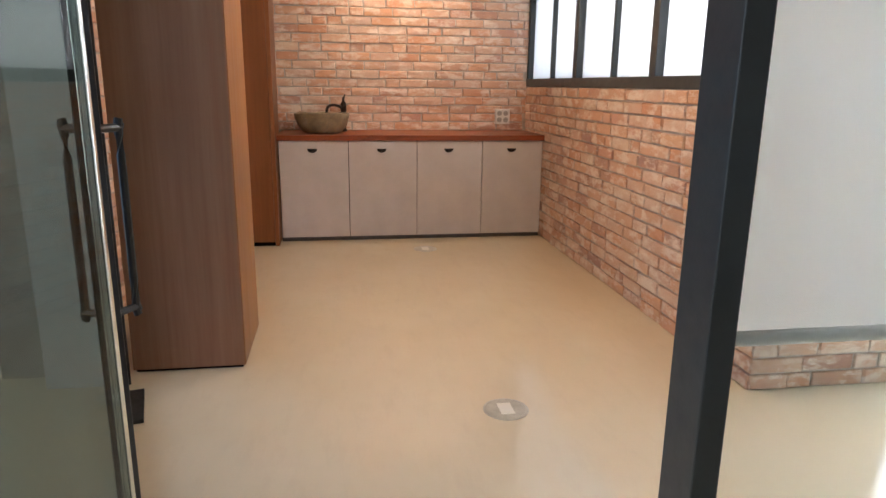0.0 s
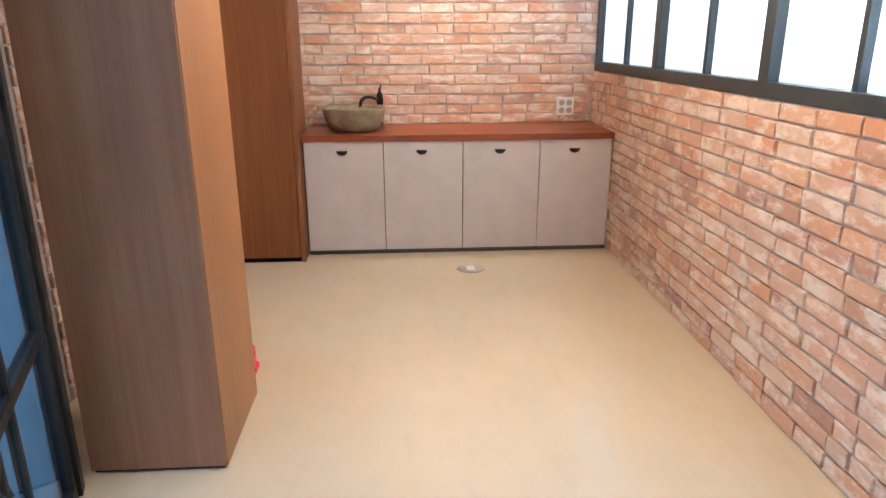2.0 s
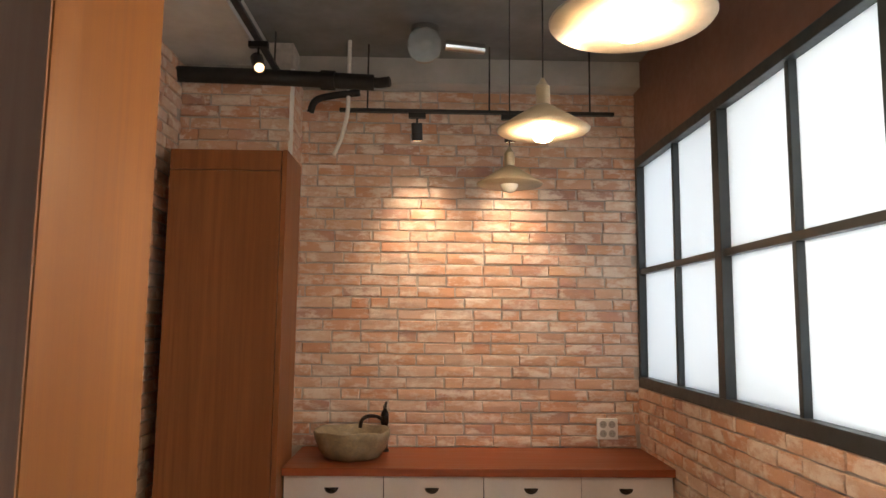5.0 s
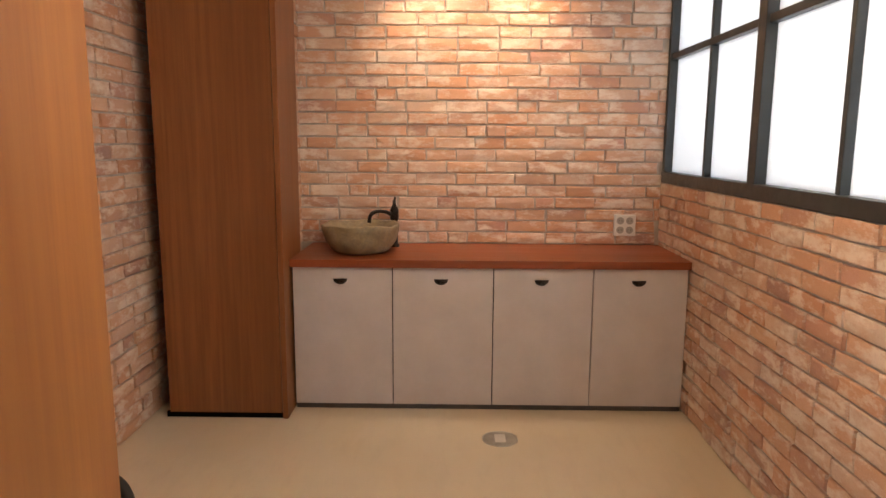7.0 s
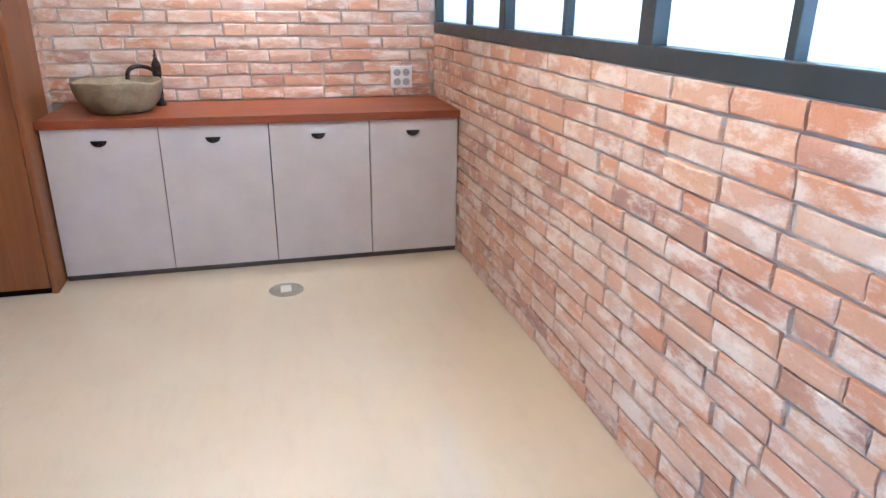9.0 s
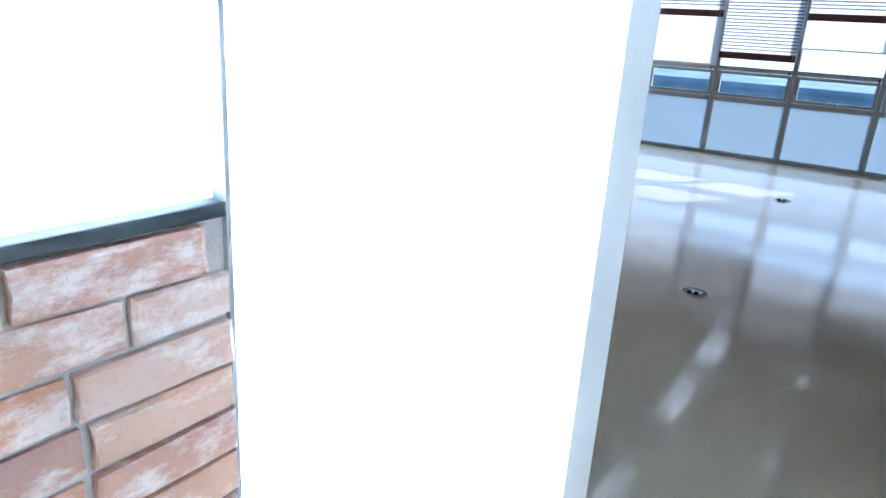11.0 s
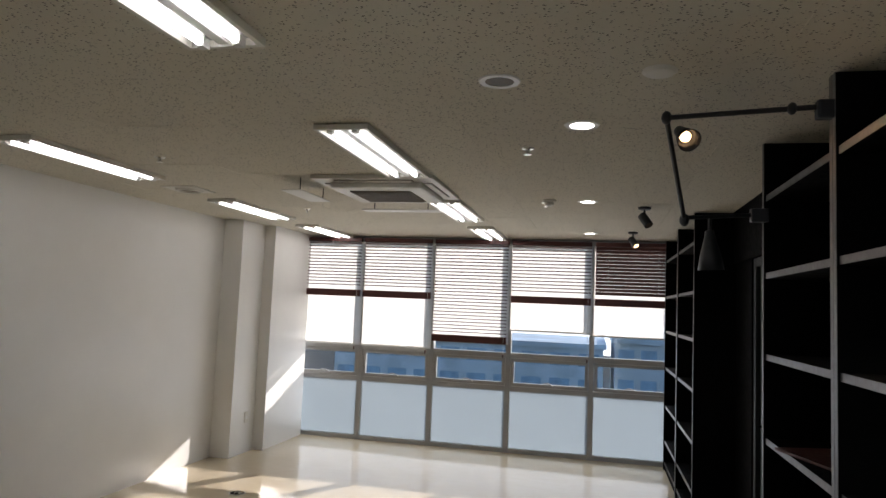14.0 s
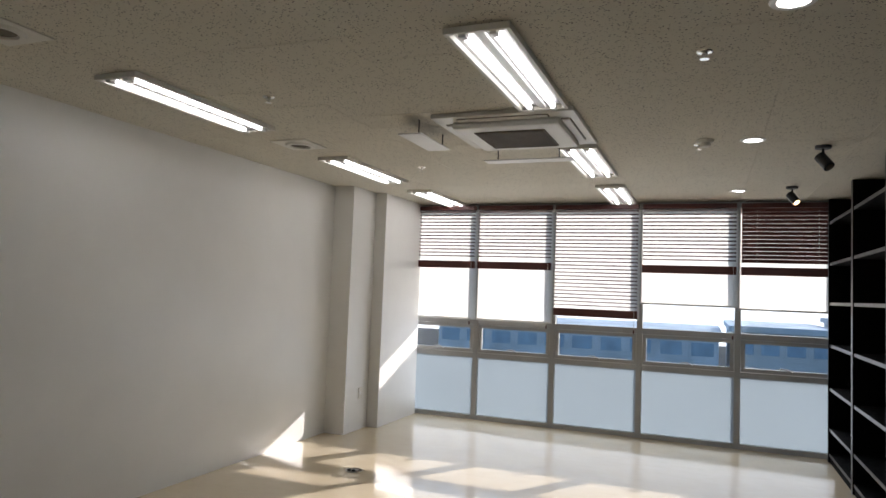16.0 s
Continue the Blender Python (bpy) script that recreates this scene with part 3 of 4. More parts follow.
def track_spot(x, y, z, aim, lit):
    t = thing("track_spotlight", (x, y, z), "small black track spotlight", "spotlight", "track spotlights")
    part("adapter", box((x - 0.05, y - 0.017, z), (x + 0.05, y + 0.017, z + 0.03), 0.003), BLACK_STEEL, t)
    part("arm", rod((x, y, z), (x, y, z - 0.06), 0.006, 8), BLACK_STEEL, t)
    d = (Vector(aim) - Vector((x, y, z - 0.08))).normalized()
    c = Vector((x, y, z - 0.08))
    part("head", rod(c - d * 0.05, c + d * 0.05, 0.032, 20), BLACK_STEEL, t)
    part("lens", rod(c + d * 0.05, c + d * 0.053, 0.024, 18), SPOT_GLOW if lit else GREY_DARK, t)
    if lit:
        lamp("spot_light", "SPOT", look(c + d * 0.07, aim), lit, (1.0, 0.74, 0.46), radius=0.10, spot=78)


track_spot(-1.37, 0.25, 2.72, (-1.33, 0.57, 1.65), 43)
track_spot(-0.83, 0.25, 2.72, (-0.78, 0.57, 1.65), 43)
track2 = thing("track_rail", (-2.2, -0.7, 2.96), "black lighting track running from the wall towards the entrance", "lighting track")
part("rail", box((-2.19, -2.3, 2.952), (-2.155, 0.2, 2.972), 0.003), BLACK_STEEL, track2)
for y in (-1.8, -0.6, 0.1):
    part("hanger", rod((-2.17, y, 2.97), (-2.17, y, KZ), 0.005, 8), BLACK_STEEL, track2)
track_spot(-2.17, -0.25, 2.92, (-1.4, -1.8, 1.0), 10)
duct = thing("drain_pipe", (-2.1, 0.17, 2.92), "black insulated pipe along the wall with elbow fittings", "pipe")
part("pipe", pipe([(-2.73, 0.17, 2.93), (-2.2, 0.17, 2.92), (-1.62, 0.17, 2.90)], 0.045, 16), RUBBER, duct, "", True)
part("collar", rod((-1.92, 0.17, 2.91), (-1.84, 0.17, 2.908), 0.055, 16), RUBBER, duct)
part("elbow", pipe([(-1.62, 0.17, 2.90), (-1.58, 0.17, 2.90), (-1.53, 0.15, 2.90)], 0.03, 12), RUBBER, duct, "", True)
part("branch", pipe([(-1.7, 0.2, 2.85), (-1.85, 0.2, 2.83), (-1.95, 0.2, 2.80), (-1.98, 0.2, 2.73)], 0.02, 10), RUBBER, duct, "", True)
solo("flexible_conduit", (-1.76, 0.2, 2.48), pipe([(-1.765, 0.2, KZ), (-1.765, 0.2, 2.85), (-1.77, 0.2, 2.72), (-1.80, 0.2, 2.58), (-1.84, 0.2, 2.48)], 0.012, 10), CREAM, "grey flexible conduit hanging from the concrete ceiling", "conduit", "", True)
solo("plaster_edge", (-2.09, 0.25, 2.43), box((-2.108, 0.236, 2.43), (-2.085, 0.26, 3.0), 0.004), WHITE, "white plastered corner strip on the brick pilaster", "trim")
vent = thing("vent_duct", (-1.33, -0.2, 2.98), "round metal exhaust pipe end under the concrete ceiling", "duct")
part("duct", pipe([(-1.33, 0.0, KZ), (-1.33, 0.0, 3.10), (-1.33, -0.05, 3.02), (-1.33, -0.14, 2.99)], 0.075, 20), CHROME, vent, "", True)
part("flange", rod((-1.33, -0.14, 2.99), (-1.33, -0.17, 2.985), 0.09, 24), CHROME, vent)
part("stub", rod((-1.22, 0.0, 3.06), (-1.0, 0.05, 3.06), 0.03, 14), CHROME, vent)

# ---- entry: steel and glass partition ----
HINGE = (-2.475, -2.405, 0)
gp = thing("glass_partition", HINGE, "black steel and glass partition with a double pull handle", "partition")


def steel(name, x, y0, y1, z0, z1, label=""):
    """A steel member of the partition, y measured away from the hinge along its run."""
    return part(name, box((HINGE[0] - x, HINGE[1] - y1, z0), (HINGE[0] + x, HINGE[1] - y0, z1), 0.003), BLACK_STEEL, gp, label)


TOP = KZ - 0.006
for y0, y1, x in ((0.0, 0.055, 0.032), (0.06, 0.10, 0.02), (0.88, 0.945, 0.022), (1.36, 1.42, 0.022)):
    steel("post", x, y0, y1, 0, TOP)
for y0, y1 in ((0.10, 0.88), (0.945, 1.36)):
    steel("bottom_rail", 0.02, y0, y1, 0.0, 0.06)
    for z in (0.57, 1.09, 1.72, 2.35):
        steel("rail", 0.018, y0, y1, z, z + 0.035)
    mid = (y0 + y1) / 2
    for z0, z1 in ((0.06, 0.57), (0.605, 1.09), (1.125, 1.72), (1.755, 2.35), (2.385, TOP)):
        steel("glazing_bar", 0.012, mid - 0.011, mid + 0.011, z0, z1)
    part("pane", box((HINGE[0] - 0.004, HINGE[1] - y1 - 0.004, 0.05), (HINGE[0] + 0.004, HINGE[1] - y0 + 0.004, TOP)), TINTED, gp).visible_shadow = False
for side in (-1, 1):
    x, y = HINGE[0] + side * 0.062, HINGE[1] - 0.85
    part("pull_handle", pipe([(HINGE[0] + side * 0.005, y - 0.05, 1.055), (x, y, 1.055), (x, y, 1.04), (x, y, 0.585), (x, y, 0.57), (HINGE[0] + side * 0.005, y - 0.05, 0.57)], 0.011, 8), BLACK_STEEL, gp, "black steel pull handle")
gp.rotation_euler = (0, 0, radians(17.8))
plate = solo("hinge_cover", (-2.355, -2.655, 0), box((-2.383, -2.79, 0), (-2.327, -2.52, 0.014), 0.003), BLACK_STEEL, "black floor hinge cover plate beside the glass door", "hinge")
plate.rotation_euler = (0, 0, radians(14))
ep = thing("entry_frame", (-0.4, -4.15, 0), "charcoal steel entrance frame with a fixed glass light", "door frame")
part("post", box((-1.058, -4.20, 0), (-1.012, -4.10, KZ - 0.004), 0.003), STEEL_GREY, ep)
part("sill", box((-1.012, -4.18, 0), (0.35, -4.15, 0.03), 0.002), STEEL_GREY, ep)
part("head", box((-2.355, -4.20, 2.5), (0.35, -4.13, 2.57), 0.003), STEEL_GREY, ep)
part("pane", box((-1.014, -4.169, 0.028), (0.352, -4.161, 2.502)), CLEAR, ep).visible_shadow = False
# the leaf that stands open beside the entry
leaf = thing("glass_door", (-1.985, -3.92, 0), "frameless glass entrance door standing open", "door")
# glass tint kept dark in place of the dark reflections on the leaf
part("glass", box((-1.991, -4.82, 0.02), (-1.979, -3.925, 2.48), 0.002), DOOR_GLASS, leaf).visible_shadow = False
part("edge_rail", box((-1.994, -3.925, 0.01), (-1.976, -3.915, 2.485), 0.002), CHROME, leaf)
part("top_patch", box((-2.0, -4.82, 2.42), (-1.97, -4.66, 2.49), 0.003), CHROME, leaf)
part("bottom_patch", box((-2.0, -4.82, 0.0), (-1.97, -4.66, 0.06), 0.003), CHROME, leaf)
leaf.rotation_euler = (0, 0, radians(-12))

# ---- window wall of the big room ----
BAYS = (0.62, -0.305, -1.235, -2.20, -3.19, -4.10)
ww = tagged(new("window_3"), "grey aluminium window wall with frosted lower panes and hopper sashes", "window", kind="structure")
ww.location = (XW, -1.7, 0)
ORIGIN[ww] = Vector((XW, -1.7, 0))
F0, F1 = XW - 0.03, XW + 0.07
for y in BAYS:
    part("mullion", box((F0, y - 0.03, 0), (F1, y + 0.03, RZ), 0.003), ALU, ww)
for y1, y0 in zip(BAYS, BAYS[1:]):
    a, b = y0 + 0.03, y1 - 0.03
    for name, z0, z1 in (("bottom_rail", 0, 0.05), ("transom", 0.735, 0.79), ("transom", 1.13, 1.19), ("head", 2.50, RZ)):
        part(name, box((F0 + 0.004, a, z0), (F1 - 0.004, b, z1), 0.002), ALU, ww)
    part("pane", box((XW + 0.02, a - 0.004, 0.046), (XW + 0.026, b + 0.004, 0.739)), FROST_LOW, ww, "frosted film pane")
    part("pane", box((XW + 0.02, a - 0.004, 1.186), (XW + 0.026, b + 0.004, 2.504)), CLEAR, ww).visible_shadow = False
    s = part("sash", box((XW - 0.022, a + 0.004, 0.794), (XW + 0.03, b - 0.004, 0.834), 0.002), ALU, ww)
    part("sash", box((XW - 0.022, a + 0.004, 1.087), (XW + 0.03, b - 0.004, 1.126), 0.002), ALU, ww)
    part("sash", box((XW - 0.022, a + 0.004, 0.834), (XW + 0.03, a + 0.044, 1.087), 0.002), ALU, ww)
    part("sash", box((XW - 0.022, b - 0.044, 0.834), (XW + 0.03, b - 0.004, 1.087), 0.002), ALU, ww)
    part("pane", box((XW + 0.0, a + 0.04, 0.83), (XW + 0.006, b - 0.04, 1.091)), CLEAR, ww).visible_shadow = False
    c = (a + b) / 2
    part("handle", pipe([(XW - 0.02, c - 0.05, 0.825), (XW - 0.05, c - 0.05, 0.825), (XW - 0.05, c, 0.85), (XW - 0.05, c + 0.05, 0.85), (XW - 0.05, c + 0.06, 0.83)], 0.008, 8), ALU, s, "window catch", True)

# wooden slat blinds, one to a bay, hung at different heights
for k, (y1, y0, bottom) in enumerate(zip(BAYS, BAYS[1:], (1.80, 1.80, 1.29, 1.80, 1.80))):
    a, b = y0 + 0.022, y1 - 0.022
    bl = thing("wooden_blind", (XW - 0.1, (a + b) / 2, bottom), "dark red-brown wooden slat blind, half drawn up" if k != 2 else "dark red-brown wooden slat blind, let down lower", "blind", "window blinds")
    part("head_rail", box((XW - 0.135, a, 2.50), (XW - 0.07, b, 2.55), 0.003), BLIND_WOOD, bl)
    part("bottom_rail", box((XW - 0.13, a, bottom), (XW - 0.075, b, bottom + 0.085), 0.003), BLIND_WOOD, bl)
    tilt = Matrix.Rotation(radians(52 if k == 4 else 14), 4, "Y")
    count = int((2.49 - bottom - 0.09) / 0.041)
    bm = box((-0.022, a + 0.004, -0.0014), (0.022, b - 0.004, 0.0014))
    bmesh.ops.transform(bm, matrix=tilt, verts=bm.verts)
    bmesh.ops.translate(bm, verts=bm.verts, vec=(XW - 0.103, 0, 2.48))
    first = part("slat", bm, BLIND_WOOD, bl)
    for i in range(1, count):
        s = first.copy()
        scene.collection.objects.link(s)
        s.location = (0, 0, -0.041 * i)
    for y in (a + 0.15, b - 0.15):
        part("cord", rod((XW - 0.103, y, bottom + 0.06), (XW - 0.103, y, 2.5), 0.0015, 5), CREAM, bl)
    part("pull_cord", rod((XW - 0.14, a + 0.03, 1.17), (XW - 0.14, a + 0.03, 2.5), 0.002, 5), CREAM, bl)
    part("cord_end", rod((XW - 0.14, a + 0.03, 1.13), (XW - 0.14, a + 0.03, 1.17), 0.008, 8), BLIND_WOOD, bl)

# white roller shades behind the blinds
for k, bottom in ((0, 1.20), (1, 1.20), (2, 1.30), (3, 1.47), (4, 1.45)):
    a, b = BAYS[k + 1] + 0.003, BAYS[k] - 0.003
    t = thing("roller_blind", (XW - 0.05, (a + b) / 2, bottom), "white roller shade drawn down behind the wooden slat blind", "blind", "roller blinds")
    part("fabric", box((XW - 0.0515, a, bottom), (XW - 0.0505, b, 2.49)), SHADE_FABRIC, t)
    part("hem_bar", box((XW - 0.055, a, bottom - 0.015), (XW - 0.047, b, bottom + 0.004), 0.002), WHITE, t)
    part("tube", rod((XW - 0.05, a, 2.50), (XW - 0.05, b, 2.50), 0.016, 12), WHITE, t)

# ---- ceiling fittings ----


def fluorescent(x, y, label="recessed twin-tube fluorescent ceiling light"):
    t = thing("ceiling_light", (x + 0.6, y, RZ), label, "ceiling light", "fluorescent lights")
    x1, y0, y1, z = x + 1.19, y - 0.14, y + 0.14, RZ
    part("reflector", box((x + 0.02, y0 + 0.02, z - 0.006), (x1 - 0.02, y1 - 0.02, z - 0.0025)), ALU, t, "bright metal reflector")
    for a, b in (((x, y0, z - 0.03), (x1, y0 + 0.02, z - 0.002)), ((x, y1 - 0.02, z - 0.03), (x1, y1, z - 0.002)), ((x, y0 + 0.02, z - 0.03), (x + 0.02, y1 - 0.02, z - 0.002)), ((x1 - 0.02, y0 + 0.02, z - 0.03), (x1, y1 - 0.02, z - 0.002))):
        part("frame", box(a, b, 0.002), CREAM, t)
    part("spine", box((x + 0.02, y - 0.02, z - 0.022), (x1 - 0.02, y + 0.02, z - 0.006), 0.003), WHITE, t)
    for dy in (-0.065, 0.065):
        tube = part("tube", rod((x + 0.06, y + dy, z - 0.024), (x1 - 0.06, y + dy, z - 0.024), 0.013, 12), TUBE, t, "lit fluorescent tube")
        for xx in (x + 0.02, x1 - 0.06):
            part("tube_holder", box((xx, y + dy - 0.015, z - 0.04), (xx + 0.04, y + dy + 0.015, z - 0.006), 0.003), WHITE, tube)


for x in (2.52, 4.72, 6.93, 8.69):
    fluorescent(x, -2.02)
for x in (4.8, 6.97, 8.74):
    fluorescent(x, -0.03)

ac = thing("ceiling_air_conditioner", (6.37, -1.75, RZ), "cream four-way cassette air conditioner in the tile ceiling", "air conditioner")
part("panel", box((5.94, -2.18, RZ - 0.03), (6.80, -1.32, RZ - 0.001), 0.006), CREAM, ac)
part("bezel", box((6.04, -2.08, RZ - 0.075), (6.70, -1.42, RZ - 0.028), 0.02), CREAM, ac)
g = part("grille", box((6.15, -1.97, RZ - 0.082), (6.59, -1.53, RZ - 0.074), 0.002), GREY_DARK, ac)
for i in range(14):
    part("grille_slat", box((6.165 + i * 0.03, -1.96, RZ - 0.088), (6.177 + i * 0.03, -1.54, RZ - 0.081)), GREY_DARK, g)
for a, b in (((6.1, -2.13), (6.64, -2.085)), ((6.1, -1.415), (6.64, -1.37)), ((5.985, -2.02), (6.03, -1.48)), ((6.71, -2.02), (6.755, -1.48))):
    f = part("louvre", box((*a, RZ - 0.041), (*b, RZ - 0.0315), 0.003), CREAM, ac)
    part("air_slot", box((a[0] - 0.006, a[1] - 0.006, RZ - 0.0335), (b[0] + 0.006, b[1] + 0.006, RZ - 0.0295)), GREY_DARK, ac)
for a, b, rods in (((6.0, -1.24, RZ - 0.10), (6.5, -1.08, RZ - 0.092), ((6.05, -1.2), (6.45, -1.2))), ((6.9, -2.0, RZ - 0.10), (7.02, -1.35, RZ - 0.092), ((6.93, -1.9), (6.93, -1.45)))):
    d = part("wind_deflector", box(a, b, 0.003), WHITE, ac, "white hanging air deflector blade")
    for x, y in rods:
        part("rod", rod((x, y, RZ - 0.094), (x, y, RZ), 0.004, 8), BLACK_STEEL, d)


def downlight(x, y, lit):
    t = thing("downlight", (x, y, RZ), "round recessed downlight, lit" if lit else "round recessed downlight, unlit and dark", "downlight", "downlights")
    part("trim_ring", lathe([(0.055, -0.001), (0.055, -0.006), (0.076, -0.006), (0.08, -0.001)], (x, y, RZ), 32), WHITE, t)
    part("lamp_face", lathe([(0.056, -0.0035), (0.056, -0.0025)], (x, y, RZ), 28), DOWN_GLOW if lit else GREY_DARK, t)


downlight(4.2, -2.86, False)
for x in (4.83, 7.02, 9.2):
    downlight(x, -3.15, True)
solo("ceiling_disc", (4.15, -3.43, RZ), lathe([(0.06, 0), (0.06, -0.006), (0.05, -0.014), (0.02, -0.017)], (4.15, -3.43, RZ), 28), CREAM, "flat cream cover disc on the ceiling", "cover")
for x, y in ((5.27, -2.86), (7.1, -2.82), (5.38, -0.56), (7.55, -0.57)):
    solo("sprinkler", (x, y, RZ), lathe([(0.035, 0), (0.03, -0.006), (0.012, -0.01), (0.01, -0.03), (0.02, -0.034)], (x, y, RZ), 20), CHROME, "small metal ceiling sprinkler head", "sprinkler", "sprinklers")
det = thing("smoke_detector", (6.97, -2.86, RZ), "cream smoke detector on the tile ceiling", "detector")
part("base", lathe([(0.055, 0), (0.055, -0.012), (0.045, -0.02)], (6.97, -2.86, RZ), 28), CREAM, det)
part("head", lathe([(0.034, -0.02), (0.034, -0.04), (0.02, -0.048)], (6.97, -2.86, RZ), 24), CREAM, det)
for x in (4.2, 6.51):
    sp = thing("ceiling_vent", (x, -0.02, RZ), "round cream ceiling vent in a square plate", "vent", "ceiling vents")
    part("plate", box((x - 0.155, -0.165, RZ - 0.008), (x + 0.155, 0.135, RZ - 0.001), 0.002), CREAM, sp)
    part("ring", lathe([(0.07, -0.008), (0.08, -0.022), (0.10, -0.022), (0.11, -0.008)], (x, -0.02, RZ), 32), CREAM, sp)
    part("opening", lathe([(0.074, -0.0105), (0.074, -0.0085)], (x, -0.02, RZ), 28), GREY_DARK, sp)
for x in (7.29, 9.02):
    t = thing("ceiling_spotlight", (x, -3.59, RZ), "small black adjustable ceiling spotlight", "spotlight", "ceiling spotlights")
    part("plate", lathe([(0.05, 0), (0.05, -0.018), (0.04, -0.022)], (x, -3.59, RZ), 20), BLACK_STEEL, t)
    part("arm", rod((x, -3.59, RZ - 0.02), (x, -3.59, RZ - 0.08), 0.008, 8), BLACK_STEEL, t)
    c, d = Vector((x, -3.6, RZ - 0.11)), Vector((-0.45, -0.45, -0.75)).normalized()
    bm = rod(c - d * 0.06, c + d * 0.05, 0.036, 20)
    part("head", bm, BLACK_STEEL, t)
    part("lens", rod(c + d * 0.05, c + d * 0.053, 0.026, 16), SPOT_GLOW if x > 8 else GREY_DARK, t)

# ---- black bookcases along the south wall ----


def bookcase(x0, x1, levels, label):
    t = thing("bookcase", ((x0 + x1) / 2, -4.2, 0), label, "bookcase", "black bookcases")
    y0, y1 = -4.39, -4.0
    part("back_panel", box((x0, y0, 0.0), (x1, y0 + 0.01, RZ - 0.006)), BLACK_LAMINATE, t)
    for x in (x0, x1 - 0.03):
        p = part("side_panel", box((x, y0 + 0.01, 0), (x + 0.03, y1 - 0.002, RZ - 0.006), 0.001), BLACK_LAMINATE, t)
        part("edge_band", box((x + 0.001, y1 - 0.002, 0), (x + 0.029, y1, RZ - 0.006)), SHELF_EDGE, p, "grey edge band")
    for z in levels:
        s = part("shelf", box((x0 + 0.03, y0 + 0.01, z), (x1 - 0.03, y1 - 0.012, z + 0.03), 0.001), BLACK_LAMINATE, t)
        part("edge_band", box((x0 + 0.03, y1 - 0.012, z + 0.001), (x1 - 0.03, y1 - 0.010, z + 0.029)), SHELF_EDGE, s, "grey edge band")
    part("plinth", box((x0 + 0.03, y1 - 0.03, 0), (x1 - 0.03, y1 - 0.015, 0.06)), BLACK_LAMINATE, t)


LEVELS = (0.06, 0.43, 0.79, 1.155, 1.54, 1.92, 2.29)
for x0, x1 in ((2.29, 3.26), (3.262, 4.24), (4.242, 5.23)):
    bookcase(x0, x1, LEVELS, "tall black bookcase with empty shelves and grey edges")
for x0, x1 in ((7.53, 8.69), (8.692, 9.86)):
    bookcase(x0, x1, (0.06, 0.30, 0.69, 1.11, 1.52, 1.91, 2.32), "tall black bookcase with empty shelves near the windows")
solo("folded_board", (4.7, -4.15, 1.185), box((4.55, -4.30, 1.185), (4.95, -4.03, 1.197), 0.002, None, Matrix.Rotation(0.3, 4, "Z")), BOOK_RED, "red-brown board lying on a bookcase shelf", "board")
solo("book", (3.75, -4.15, 0.46), box((3.55, -4.28, 0.46), (3.95, -4.06, 0.475), 0.003), BOOK_RED, "dark red-brown folder lying on a low shelf", "book")
solo("envelope", (4.08, -4.15, 0.46), box((4.06, -4.3, 0.46), (4.10, -4.06, 0.51), 0.003), PAPER, "thin pale paper bundle standing on a low shelf", "envelope")
door = tagged(new("door_1"), "dark green door in a black frame between the bookcases", "door", kind="structure")
door.location = (6.4, -4.38, 0)
ORIGIN[door] = Vector((6.4, -4.38, 0))
part("leaf", box((5.62, -4.397, 0.005), (6.9, -4.36, 2.1), 0.003), GREEN, door)
part("frame", box((5.55, -4.397, 0), (5.62, -4.33, 2.16), 0.003), BLACK_STEEL, door)
part("frame", box((6.9, -4.397, 0), (6.97, -4.33, 2.16), 0.003), BLACK_STEEL, door)
part("frame", box((5.62, -4.397, 2.1), (6.9, -4.33, 2.16), 0.003), BLACK_STEEL, door)
part("handle", rod((6.8, -4.34, 1.0), (6.68, -4.34, 1.0), 0.01, 10), CHROME, door)
wall("wall_nook_lining", (5.24, -4.397, 2.16), (7.52, -4.30, RZ), BLACK_LAMINATE)
wall("wall_nook_side_1", (5.24, -4.397, 0), (5.55, -4.32, 2.16), BLACK_LAMINATE)
wall("wall_nook_side_2", (6.97, -4.397, 0), (7.52, -4.32, 2.16), BLACK_LAMINATE)
solo("shelf_support_strip", (5.25, -4.03, 0), box((5.236, -4.06, 0.0), (5.262, -4.03, 1.55), 0.004), ALU, "pale metal strip standing against the bookcase side", "strip")
dev = thing("door_stop_box", (7.3, -4.2, 0), "small black box on the floor beside the bookcase", "box")
part("body", box((7.2, -4.25, 0), (7.46, -4.08, 0.07), 0.008), RUBBER, dev)
part("lid", box((7.21, -4.24, 0.07), (7.45, -4.09, 0.085), 0.004), BLACK_STEEL, dev)

arm = thing("swing_arm_lamp", (4.24, -3.98, 2.45), "black swing-arm lamp clamped to the bookcase, lit warm", "lamp")
part("clamp", box((4.215, -4.03, 2.42), (4.265, -3.95, 2.485), 0.008), BLACK_STEEL, arm)
part("upper_arm", rod((4.23, -3.95, 2.46), (4.43, -3.48, 2.49), 0.01, 10), BLACK_STEEL, arm)
part("lower_arm", rod((4.43, -3.48, 2.49), (5.02, -3.62, 2.173), 0.01, 10), BLACK_STEEL, arm)
for p, r in (((4.43, -3.48, 2.49), 0.026), ((4.26, -3.88, 2.465), 0.022), ((5.02, -3.62, 2.173), 0.03)):
    bm = bmesh.new()
    bmesh.ops.create_uvsphere(bm, u_segments=16, v_segments=10, radius=r, matrix=Matrix.Translation(p) @ Matrix.Diagonal((1, 0.75, 1, 1)))
    part("joint", bm, BLACK_STEEL, arm, "", True)


